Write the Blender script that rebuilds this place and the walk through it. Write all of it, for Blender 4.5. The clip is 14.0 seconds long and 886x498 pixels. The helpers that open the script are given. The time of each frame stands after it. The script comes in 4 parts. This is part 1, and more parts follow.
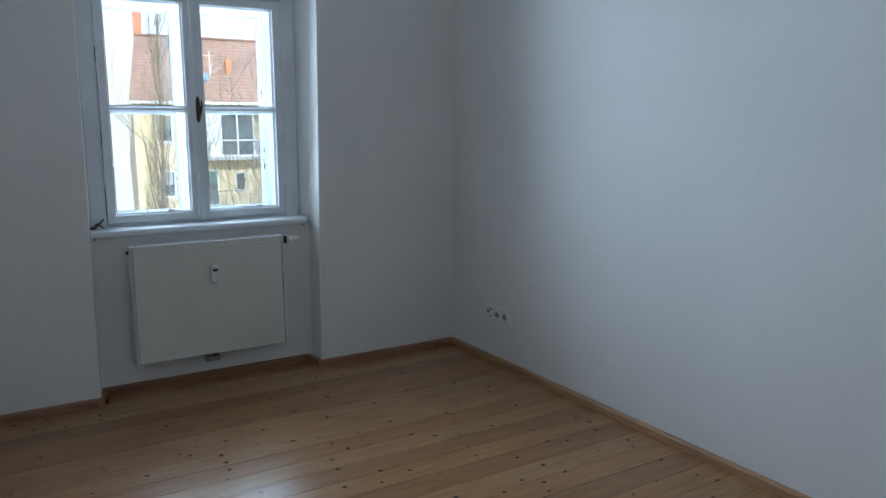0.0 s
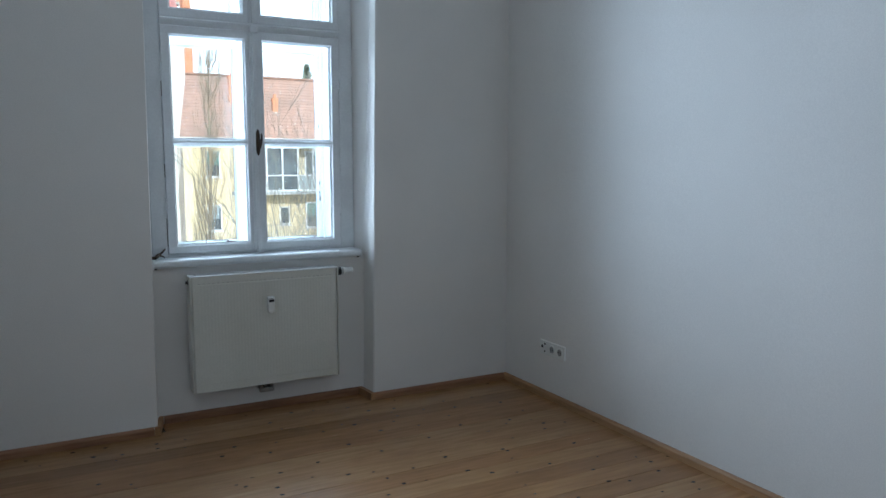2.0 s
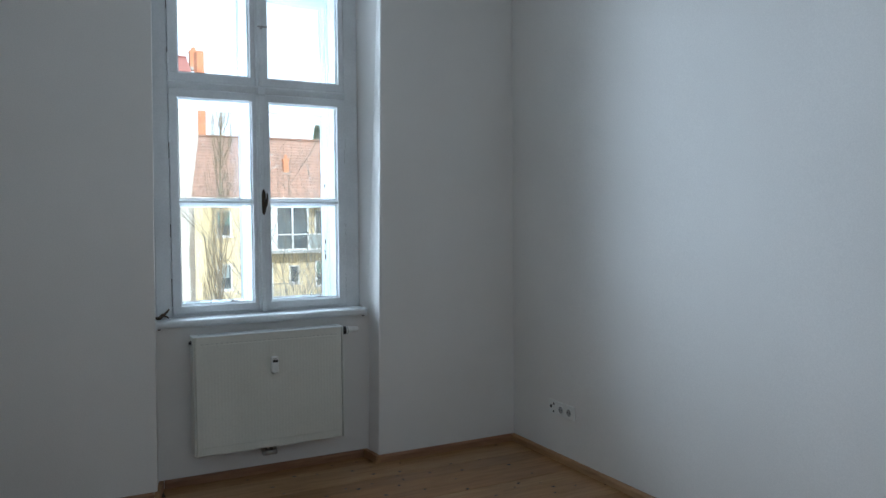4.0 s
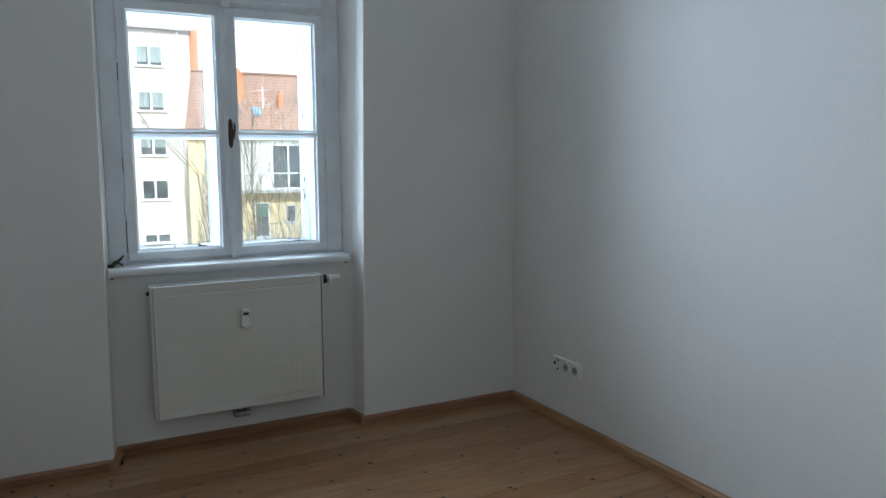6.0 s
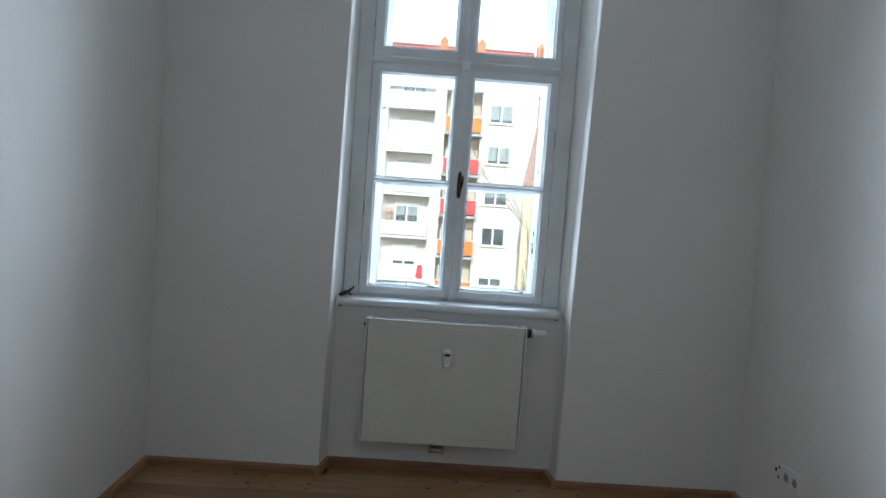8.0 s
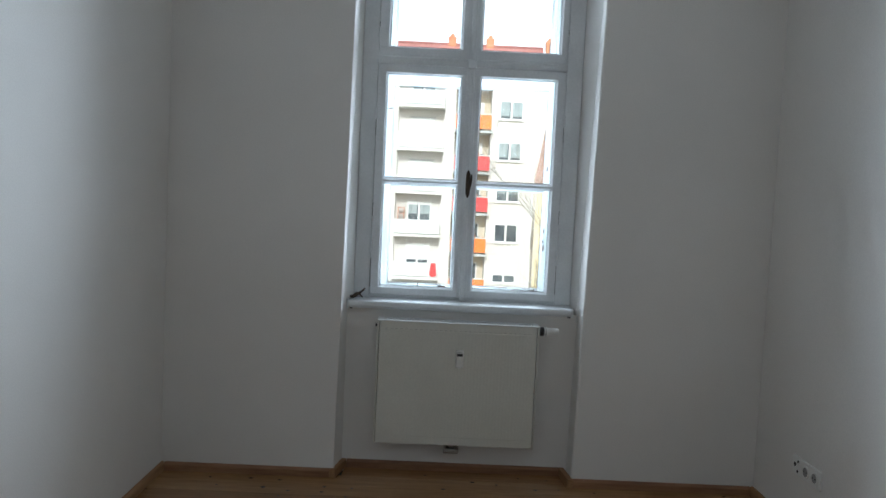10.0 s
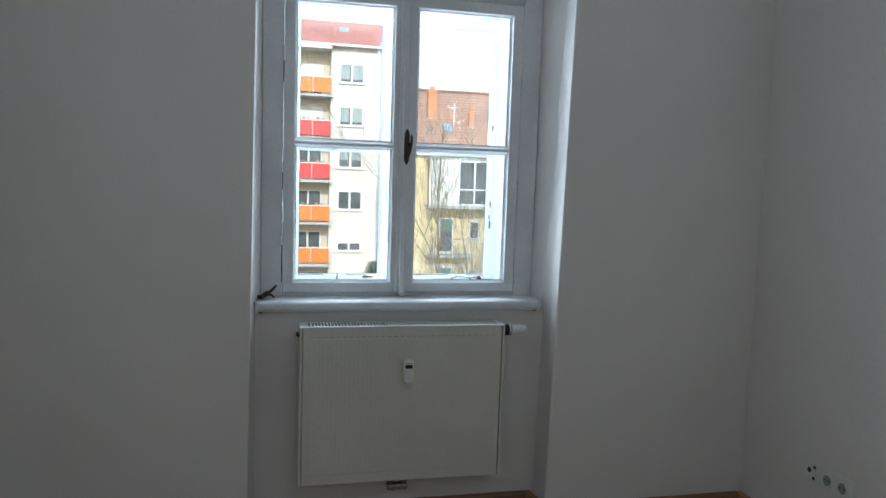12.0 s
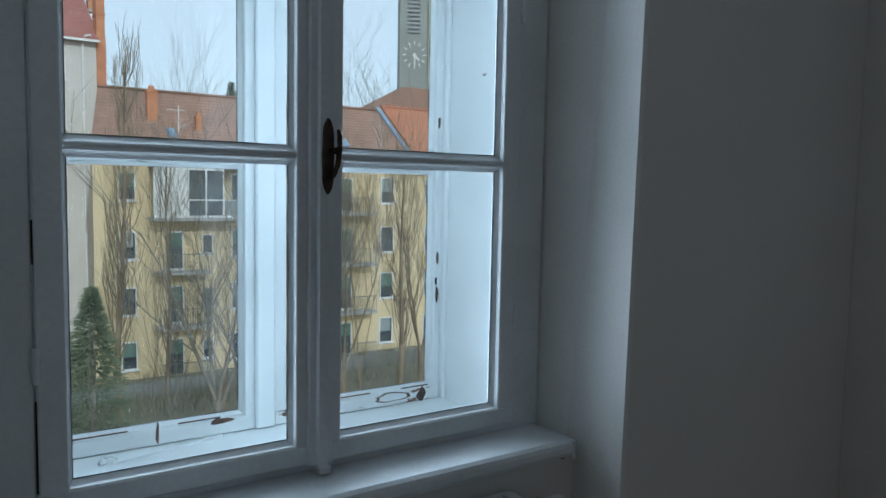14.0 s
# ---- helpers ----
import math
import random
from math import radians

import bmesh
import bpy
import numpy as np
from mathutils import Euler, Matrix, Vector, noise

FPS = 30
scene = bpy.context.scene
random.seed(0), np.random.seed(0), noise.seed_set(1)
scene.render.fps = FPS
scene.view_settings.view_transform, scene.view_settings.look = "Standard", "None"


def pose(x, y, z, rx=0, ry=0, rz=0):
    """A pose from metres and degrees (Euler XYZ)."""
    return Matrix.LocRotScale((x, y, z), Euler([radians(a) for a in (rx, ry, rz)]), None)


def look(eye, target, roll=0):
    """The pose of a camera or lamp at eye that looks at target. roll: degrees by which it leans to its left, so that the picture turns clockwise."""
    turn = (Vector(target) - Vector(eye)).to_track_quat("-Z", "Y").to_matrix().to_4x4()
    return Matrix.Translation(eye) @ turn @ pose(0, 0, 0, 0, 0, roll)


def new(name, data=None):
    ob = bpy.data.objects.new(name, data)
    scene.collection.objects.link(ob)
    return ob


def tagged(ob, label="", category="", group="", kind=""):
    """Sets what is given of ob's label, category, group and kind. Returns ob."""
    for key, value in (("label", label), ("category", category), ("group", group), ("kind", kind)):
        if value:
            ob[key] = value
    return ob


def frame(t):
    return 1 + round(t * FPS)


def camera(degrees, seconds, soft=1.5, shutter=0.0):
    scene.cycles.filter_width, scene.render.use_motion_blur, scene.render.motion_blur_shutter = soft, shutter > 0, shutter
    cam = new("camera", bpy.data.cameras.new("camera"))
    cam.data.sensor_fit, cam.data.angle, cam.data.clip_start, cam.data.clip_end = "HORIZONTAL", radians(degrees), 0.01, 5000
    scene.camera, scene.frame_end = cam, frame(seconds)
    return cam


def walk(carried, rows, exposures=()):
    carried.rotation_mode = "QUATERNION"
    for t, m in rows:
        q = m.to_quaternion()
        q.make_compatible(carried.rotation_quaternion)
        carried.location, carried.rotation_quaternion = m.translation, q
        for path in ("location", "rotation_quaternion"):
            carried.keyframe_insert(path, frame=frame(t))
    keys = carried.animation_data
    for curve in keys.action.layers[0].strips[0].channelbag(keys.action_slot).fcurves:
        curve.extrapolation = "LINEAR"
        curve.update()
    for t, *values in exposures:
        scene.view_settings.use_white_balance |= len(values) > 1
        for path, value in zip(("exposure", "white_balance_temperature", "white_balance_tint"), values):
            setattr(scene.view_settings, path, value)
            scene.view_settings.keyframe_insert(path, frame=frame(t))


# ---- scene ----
cam = camera(62.1, 14.0)
PATH = [
    (0, (-1.546, -3.940, 1.395), (-0.528, -2.250, 1.066), -0.1),
    (0.5, (-1.578, -3.896, 1.384), (-0.644, -2.158, 1.060), 0.3),
    (1, (-1.623, -3.872, 1.389), (-0.688, -2.132, 1.074), 0.4),
    (1.5, (-1.603, -3.880, 1.371), (-0.681, -2.130, 1.077), 0.3),
    (2, (-1.611, -3.878, 1.376), (-0.679, -2.124, 1.143), 0.0),
    (2.5, (-1.629, -3.870, 1.389), (-0.686, -2.113, 1.237), -0.1),
    (3, (-1.610, -3.885, 1.386), (-0.689, -2.111, 1.316), -0.3),
    (5.5, (-1.426, -3.600, 1.364), (-0.512, -1.828, 1.201), -0.4),
    (6, (-1.332, -3.460, 1.355), (-0.421, -1.695, 1.114), -0.3),
    (6.5, (-1.303, -3.445, 1.339), (-0.454, -1.644, 1.146), 0.7),
    (7, (-1.133, -3.559, 1.368), (-0.488, -1.673, 1.201), 2.5),
    (7.5, (-0.914, -3.591, 1.411), (-0.556, -1.629, 1.253), 3.4),
    (8, (-0.755, -3.606, 1.368), (-0.699, -1.610, 1.254), 4.1),
    (10.5, (-0.738, -3.576, 1.380), (-0.712, -1.580, 1.251), 2.5),
    (11, (-0.886, -3.360, 1.380), (-0.684, -1.376, 1.234), 2.1),
    (11.5, (-1.017, -3.109, 1.360), (-0.680, -1.144, 1.209), 1.7),
    (12, (-1.119, -2.731, 1.374), (-0.663, -0.794, 1.177), 1.9),
    (12.5, (-1.208, -2.316, 1.383), (-0.591, -0.426, 1.170), 1.9),
    (13, (-1.257, -1.879, 1.392), (-0.452, -0.058, 1.200), 1.8),
    (13.5, (-1.248, -1.443, 1.414), (-0.293, 0.306, 1.243), 1.5),
    (14, (-1.186, -1.049, 1.429), (-0.067, 0.601, 1.268), 1.1),
]

EXPO = [(0, 1.58, 5350, 7), (0.5, 1.85, 5350, 7), (3, 1.72, 5520, 7), (6.5, 1.72, 5720, 7), (8.2, 1.66, 5780, 8), (11, 1.66, 6000, 9), (12.5, 1.4, 5750, 8), (13, 0.92, 5650, 8), (13.5, 0.58, 5550, 7), (14, 0.22, 5550, 5)]
walk(cam, [(t, look(eye, target, roll)) for t, eye, target, roll in PATH], EXPO)

# ---- world and sun ----
world = bpy.data.worlds.new("sky")
scene.world = world
world.use_nodes = True
wn = world.node_tree
sky = wn.nodes.new("ShaderNodeTexSky")
sky.sky_type = "NISHITA"
sky.sun_disc = False
sky.sun_elevation = radians(24)
sky.sun_rotation = radians(187)
sky.air_density = 0.8
sky.dust_density = 2.4
sky.ozone_density = 1.0
back = wn.nodes["Background"]
back.inputs["Strength"].default_value = 0.085
veil = wn.nodes.new("ShaderNodeMix")
veil.data_type = "RGBA"
veil.inputs[0].default_value = 0.65
veil.inputs[7].default_value = (10.6, 11.2, 11.6, 1)
wn.links.new(sky.outputs["Color"], veil.inputs[6])
wn.links.new(veil.outputs[2], back.inputs["Color"])

sun_data = bpy.data.lights.new("sun", "SUN")
sun_data.energy, sun_data.angle, sun_data.color = 1.15, radians(0.6), (1.0, 0.96, 0.9)
sun = new("sun", sun_data)
sun.matrix_world = look((-3, -26, 12.5), (0, 0, 0))


def sky_lamp(name, watts, where, size, tilt, swing, spread):
    """Skylight in the window opening: turned inwards, tilted down and swung to the right by the given degrees."""
    data = bpy.data.lights.new(name, "AREA")
    data.shape, data.size, data.size_y = "RECTANGLE", *size
    data.energy, data.spread, data.color = watts, radians(spread), (0.79, 0.905, 1.0)
    ob = new(name, data)
    ob.matrix_world = Matrix.Translation(where) @ pose(0, 0, 0, 0, 0, swing) @ pose(0, 0, 0, -(90 - tilt), 0, 0)
    return ob


sky_lamp("skylight", 14.5, (-0.587, 0.304, 1.84), (0.90, 1.84), 0, 0, 116)


# ---- materials ----
def nodes_of(name):
    m = bpy.data.materials.new(name)
    m.use_nodes = True
    nt = m.node_tree
    return m, nt, nt.nodes["Principled BSDF"]


def coords(nt, scale=(1, 1, 1), vary=False):
    """World position, scaled; with vary each object is shifted by its own random amount."""
    geo = nt.nodes.new("ShaderNodeNewGeometry")
    mp = nt.nodes.new("ShaderNodeMapping")
    mp.inputs["Scale"].default_value = scale
    nt.links.new(geo.outputs["Position"], mp.inputs["Vector"])
    if vary:
        info = nt.nodes.new("ShaderNodeObjectInfo")
        mul = nt.nodes.new("ShaderNodeMath")
        mul.operation = "MULTIPLY"
        mul.inputs[1].default_value = 71.0
        nt.links.new(info.outputs["Random"], mul.inputs[0])
        nt.links.new(mul.outputs[0], mp.inputs["Location"])
    return mp.outputs["Vector"]


def noise_node(nt, vec, scale, detail=4, rough=0.55):
    n = nt.nodes.new("ShaderNodeTexNoise")
    n.inputs["Scale"].default_value = scale
    n.inputs["Detail"].default_value = detail
    n.inputs["Roughness"].default_value = rough
    nt.links.new(vec, n.inputs["Vector"])
    return n.outputs["Fac"]


def ramp(nt, fac, stops):
    r = nt.nodes.new("ShaderNodeValToRGB")
    els = r.color_ramp.elements
    while len(els) < len(stops):
        els.new(0.5)
    for e, (p, c) in zip(els, stops):
        e.position, e.color = p, (*c, 1)
    nt.links.new(fac, r.inputs["Fac"])
    return r.outputs["Color"]


def mixed(nt, a, b, fac, mode="MIX"):
    m = nt.nodes.new("ShaderNodeMix")
    m.data_type, m.blend_type = "RGBA", mode
    for key, val in ((0, fac), (6, a), (7, b)):
        if isinstance(val, (int, float)):
            m.inputs[key].default_value = val
        elif isinstance(val, tuple):
            m.inputs[key].default_value = (*val, 1)
        else:
            nt.links.new(val, m.inputs[key])
    return m.outputs[2]


def bump(nt, height, strength, dist, bsdf):
    b = nt.nodes.new("ShaderNodeBump")
    b.inputs["Strength"].default_value = strength
    b.inputs["Distance"].default_value = dist
    nt.links.new(height, b.inputs["Height"])
    nt.links.new(b.outputs["Normal"], bsdf.inputs["Normal"])


def surface(name, dark, light, big=1.5, fine=60.0, rough=0.6, relief=0.1, dist=0.002, metal=0.0, scale=(1, 1, 1), spread=(0.35, 0.65)):
    """A surface whose colour drifts between two tones at two scales, with fine relief."""
    m, nt, p = nodes_of(name)
    v = coords(nt, scale)
    a = ramp(nt, noise_node(nt, v, big, 5), [(spread[0], dark), (spread[1], light)])
    f = noise_node(nt, v, fine, 3)
    g = ramp(nt, f, [(0.3, (0.86, 0.86, 0.86)), (0.7, (1, 1, 1))])
    nt.links.new(mixed(nt, a, g, 0.6, "MULTIPLY"), p.inputs["Base Color"])
    p.inputs["Roughness"].default_value = rough
    p.inputs["Metallic"].default_value = metal
    bump(nt, f, relief, dist, p)
    return m


def chipped_paint(name, paint, bare, amount, scale):
    """Old gloss paint with flakes missing down to the wood."""
    m, nt, p = nodes_of(name)
    v = coords(nt)
    n = noise_node(nt, coords(nt, scale), 9, 6, 0.65)
    mask = ramp(nt, n, [(amount, (0, 0, 0)), (amount + 0.012, (1, 1, 1))])
    tint = ramp(nt, noise_node(nt, v, 4, 5), [(0.35, tuple(c * 0.88 for c in paint)), (0.65, paint)])
    wood = ramp(nt, noise_node(nt, v, 40, 3), [(0.35, tuple(c * 0.5 for c in bare)), (0.65, bare)])
    nt.links.new(mixed(nt, tint, wood, mask), p.inputs["Base Color"])
    p.inputs["Roughness"].default_value = 0.4
    sub = nt.nodes.new("ShaderNodeMath")
    sub.operation = "MULTIPLY_ADD"
    sub.inputs[1].default_value = -1.0
    nt.links.new(mask, sub.inputs[0])
    nt.links.new(noise_node(nt, v, 120, 2), sub.inputs[2])
    bump(nt, sub.outputs[0], 0.25, 0.0015, p)
    return m


def plank_wood(name, dark, light, knots=True, along=0):
    m, nt, p = nodes_of(name)
    st = [7.0, 7.0, 7.0]
    st[along] = 0.7
    grain_v = coords(nt, tuple(st), True)
    grain = noise_node(nt, grain_v, 6, 6, 0.6)
    col = ramp(nt, grain, [(0.3, dark), (0.62, light)])
    info = nt.nodes.new("ShaderNodeObjectInfo")
    tone = ramp(nt, info.outputs["Random"], [(0.0, (0.74, 0.70, 0.66)), (0.35, (0.92, 0.86, 0.80)), (0.7, (0.94, 0.95, 0.95)), (1.0, (1.0, 1.0, 1.0))])
    col = mixed(nt, col, tone, 1.0, "MULTIPLY")
    worn = ramp(nt, noise_node(nt, coords(nt), 1.3, 5), [(0.35, (0.86, 0.84, 0.82)), (0.65, (1, 1, 1))])
    col = mixed(nt, col, worn, 1.0, "MULTIPLY")
    if knots:
        kv = [8.5, 8.5, 8.5]
        kv[along] = 6.4
        vor = nt.nodes.new("ShaderNodeTexVoronoi")
        vor.voronoi_dimensions = "2D"
        vor.inputs["Scale"].default_value = 1.0
        wob = nt.nodes.new("ShaderNodeVectorMath")
        wob.operation = "ADD"
        bend = nt.nodes.new("ShaderNodeTexNoise")
        bend.inputs["Scale"].default_value = 55.0
        nt.links.new(coords(nt), bend.inputs["Vector"])
        shrink = nt.nodes.new("ShaderNodeVectorMath")
        shrink.operation = "SCALE"
        shrink.inputs["Scale"].default_value = 0.09
        nt.links.new(bend.outputs["Color"], shrink.inputs[0])
        nt.links.new(coords(nt, tuple(kv), True), wob.inputs[0])
        nt.links.new(shrink.outputs["Vector"], wob.inputs[1])
        nt.links.new(wob.outputs["Vector"], vor.inputs["Vector"])
        sep = nt.nodes.new("ShaderNodeSeparateColor")
        nt.links.new(vor.outputs["Color"], sep.inputs["Color"])
        size = nt.nodes.new("ShaderNodeMapRange")
        size.inputs["From Min"].default_value, size.inputs["From Max"].default_value = 0.12, 1.0
        size.inputs["To Min"].default_value, size.inputs["To Max"].default_value = -0.02, 0.06
        nt.links.new(sep.outputs["Red"], size.inputs["Value"])
        less = nt.nodes.new("ShaderNodeMapRange")
        less.interpolation_type = "SMOOTHSTEP"
        nt.links.new(vor.outputs["Distance"], less.inputs["Value"])
        add = nt.nodes.new("ShaderNodeMath")
        add.operation = "ADD"
        add.inputs[1].default_value = 0.03
        nt.links.new(size.outputs["Result"], add.inputs[0])
        nt.links.new(size.outputs["Result"], less.inputs["From Min"])
        nt.links.new(add.outputs[0], less.inputs["From Max"])
        less.inputs["To Min"].default_value, less.inputs["To Max"].default_value = 1.0, 0.0
        gate = nt.nodes.new("ShaderNodeMath")
        gate.operation = "GREATER_THAN"
        gate.inputs[1].default_value = 0.02
        nt.links.new(size.outputs["Result"], gate.inputs[0])
        fac = nt.nodes.new("ShaderNodeMath")
        fac.operation = "MULTIPLY"
        nt.links.new(less.outputs["Result"], fac.inputs[0])
        nt.links.new(gate.outputs[0], fac.inputs[1])
        col = mixed(nt, col, (0.022, 0.009, 0.004), fac.outputs[0])
    nt.links.new(col, p.inputs["Base Color"])
    rr = nt.nodes.new("ShaderNodeMapRange")
    rr.inputs["To Min"].default_value, rr.inputs["To Max"].default_value = (0.2, 0.3) if knots else (0.5, 0.6)
    nt.links.new(grain, rr.inputs["Value"])
    nt.links.new(rr.outputs["Result"], p.inputs["Roughness"])
    bump(nt, grain, 0.03, 0.0004, p)
    return m


def glass_mat(name, wave):
    m, nt, p = nodes_of(name)
    nt.nodes.remove(p)
    out = nt.nodes["Material Output"]
    tr = nt.nodes.new("ShaderNodeBsdfTransparent")
    tr.inputs["Color"].default_value = (0.965, 0.98, 0.975, 1)
    gl = nt.nodes.new("ShaderNodeBsdfGlossy")
    gl.inputs["Roughness"].default_value = 0.02
    fr = nt.nodes.new("ShaderNodeFresnel")
    fr.inputs["IOR"].default_value = 1.3
    mx = nt.nodes.new("ShaderNodeMixShader")
    b = nt.nodes.new("ShaderNodeBump")
    b.inputs["Strength"].default_value, b.inputs["Distance"].default_value = wave, 0.004
    nt.links.new(noise_node(nt, coords(nt), 7, 2), b.inputs["Height"])
    nt.links.new(b.outputs["Normal"], gl.inputs["Normal"])
    nt.links.new(fr.outputs[0], mx.inputs[0])
    nt.links.new(tr.outputs[0], mx.inputs[1])
    nt.links.new(gl.outputs[0], mx.inputs[2])
    nt.links.new(mx.outputs[0], out.inputs["Surface"])
    return m


PLASTER = surface("white_wall_paint", (0.77, 0.745, 0.71), (0.83, 0.805, 0.77), 0.9, 180, 0.75, 0.12, 0.0015)
PAINT = surface("white_gloss_paint", (0.70, 0.72, 0.73), (0.80, 0.82, 0.83), 5, 90, 0.32, 0.06, 0.001)
OLD_PAINT = chipped_paint("chipped_white_paint", (0.80, 0.82, 0.82), (0.22, 0.11, 0.06), 0.70, (1, 1, 2.2))
FLAKED = chipped_paint("flaking_white_paint", (0.78, 0.80, 0.79), (0.26, 0.13, 0.07), 0.575, (0.9, 1, 2.5))
FLOOR_WOOD = plank_wood("oiled_pine_board", (0.31, 0.168, 0.070), (0.40, 0.225, 0.10))
# The same strips, toned darker and redder along x than along y.
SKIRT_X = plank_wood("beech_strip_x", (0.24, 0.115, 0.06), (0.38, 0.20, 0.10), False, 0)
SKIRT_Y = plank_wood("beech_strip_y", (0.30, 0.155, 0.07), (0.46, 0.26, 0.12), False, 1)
GAP = surface("dark_joint", (0.02, 0.014, 0.01), (0.05, 0.035, 0.02), 3, 80, 0.9)
BARE = surface("bare_dark_wood", (0.04, 0.025, 0.018), (0.17, 0.09, 0.055), 30, 120, 0.8)
PUTTY = surface("dried_putty", (0.07, 0.07, 0.07), (0.42, 0.43, 0.43), 14, 90, 0.8, spread=(0.42, 0.6))
RAD = surface("cream_enamel", (0.68, 0.67, 0.60), (0.74, 0.73, 0.66), 3, 140, 0.38, 0.04, 0.0006)
RAD_MARK = surface("shaded_enamel", (0.40, 0.39, 0.35), (0.5, 0.49, 0.45), 9, 140, 0.5)
RAD_TOP = surface("white_enamel", (0.76, 0.77, 0.76), (0.82, 0.83, 0.82), 3, 140, 0.3, 0.03, 0.0005)
DARK = surface("cavity_shade", (0.03, 0.03, 0.03), (0.06, 0.06, 0.055), 6, 90, 0.8)
BLACK = surface("black_plastic", (0.012, 0.012, 0.013), (0.025, 0.025, 0.026), 8, 100, 0.35)
PLASTIC = surface("white_plastic", (0.80, 0.80, 0.77), (0.86, 0.86, 0.83), 6, 100, 0.35, 0.02)
GREY_PL_SHADE = surface("grey_plastic_and_shade", (0.30, 0.30, 0.29), (0.36, 0.36, 0.35), 6, 100, 0.4, 0.02)
CHROME = surface("dull_nickel", (0.22, 0.21, 0.19), (0.42, 0.40, 0.37), 20, 150, 0.32, 0.05, 0.0005, 1.0)
BRONZE = surface("dark_bronze", (0.035, 0.026, 0.02), (0.085, 0.06, 0.04), 30, 200, 0.4, 0.1, 0.0006, 0.7)
STEEL = surface("worn_steel", (0.25, 0.24, 0.23), (0.42, 0.41, 0.4), 40, 200, 0.35, 0.05, 0.0005, 1.0)
TWIG = surface("dry_brown_stem", (0.025, 0.017, 0.012), (0.11, 0.075, 0.045), 60, 200, 0.85, 0.3)
GLASS = glass_mat("old_window_glass", 0.12)
# outdoors
STUCCO = surface("cream_white_render", (0.58, 0.545, 0.505), (0.66, 0.625, 0.58), 0.25, 8, 0.9, 0.1, 0.02)
LOGGIA = surface("beige_render", (0.58, 0.50, 0.38), (0.66, 0.57, 0.44), 0.4, 8, 0.9, 0.1, 0.02)
YELLOW = surface("yellow_ochre_render", (0.66, 0.52, 0.30), (0.76, 0.62, 0.39), 0.22, 6, 0.9, 0.1, 0.02)
WHITE_OUT = surface("white_trim_paint", (0.68, 0.68, 0.66), (0.78, 0.78, 0.76), 1, 12, 0.6)
RAIL_W = surface("off_white_rail_sheet", (0.56, 0.57, 0.55), (0.66, 0.67, 0.65), 1, 12, 0.5)
ORANGE = surface("orange_sheet", (0.68, 0.15, 0.015), (0.76, 0.19, 0.02), 1, 12, 0.5)
RED = surface("red_sheet", (0.52, 0.035, 0.035), (0.6, 0.05, 0.045), 1, 12, 0.5)
CONCRETE = surface("grey_concrete", (0.34, 0.34, 0.32), (0.46, 0.46, 0.44), 0.8, 10, 0.9)
TOWER_M = surface("grey_tower_render", (0.27, 0.28, 0.26), (0.34, 0.35, 0.32), 0.2, 5, 0.9)
TOWER_SUNLIT = surface("sunlit_tower_side", (0.62, 0.54, 0.36), (0.7, 0.62, 0.42), 0.3, 6, 0.9)
BRICK_M = surface("orange_brick", (0.46, 0.19, 0.10), (0.60, 0.28, 0.15), 1.2, 9, 0.9)
PANE_OUT = surface("dark_window_glass", (0.05, 0.06, 0.07), (0.13, 0.15, 0.16), 0.7, 4, 0.12)
CURTAIN = surface("pale_curtain", (0.22, 0.26, 0.26), (0.36, 0.40, 0.40), 2, 9, 0.9, scale=(3, 1, 0.3))
SHUTTER = surface("green_shutter", (0.10, 0.17, 0.14), (0.16, 0.24, 0.20), 1, 9, 0.6)
BLIND = surface("pale_roller_blind", (0.68, 0.67, 0.64), (0.76, 0.75, 0.72), 1, 9, 0.7)
METAL_B = surface("blue_grey_sheet_metal", (0.20, 0.30, 0.42), (0.3, 0.4, 0.52), 1, 9, 0.4)
BARK = surface("pale_brown_bark", (0.17, 0.13, 0.085), (0.30, 0.24, 0.16), 1.5, 14, 0.9, 0.3, 0.01)
BARK_D = surface("grey_bark", (0.15, 0.138, 0.112), (0.27, 0.245, 0.205), 1.5, 14, 0.9, 0.3, 0.01)
NEEDLE = surface("conifer_green", (0.12, 0.16, 0.10), (0.25, 0.28, 0.18), 2, 12, 0.9)
GRASS_G = surface("winter_lawn", (0.14, 0.14, 0.10), (0.27, 0.25, 0.19), 0.15, 3, 0.95, 0.3, 0.05)
HEDGE_M = surface("twiggy_hedge", (0.17, 0.165, 0.11), (0.29, 0.27, 0.20), 1, 8, 0.95, 0.4, 0.05)
FENCE_M = surface("grey_fence_boards", (0.16, 0.17, 0.16), (0.25, 0.26, 0.25), 1, 8, 0.8)


def roof_tiles(name, a, b, c):
    m, nt, p = nodes_of(name)
    v = coords(nt)
    base = ramp(nt, noise_node(nt, v, 0.35, 6, 0.7), [(0.3, a), (0.5, b), (0.7, c)])
    spots = ramp(nt, noise_node(nt, v, 5, 3), [(0.3, (0.6, 0.58, 0.56)), (0.6, (1, 1, 1))])
    nt.links.new(mixed(nt, base, spots, 0.9, "MULTIPLY"), p.inputs["Base Color"])
    p.inputs["Roughness"].default_value = 0.85
    w = nt.nodes.new("ShaderNodeTexWave")
    w.bands_direction = "Z"
    w.inputs["Scale"].default_value = 1.6
    nt.links.new(v, w.inputs["Vector"])
    bump(nt, w.outputs["Fac"], 0.6, 0.05, p)
    return m


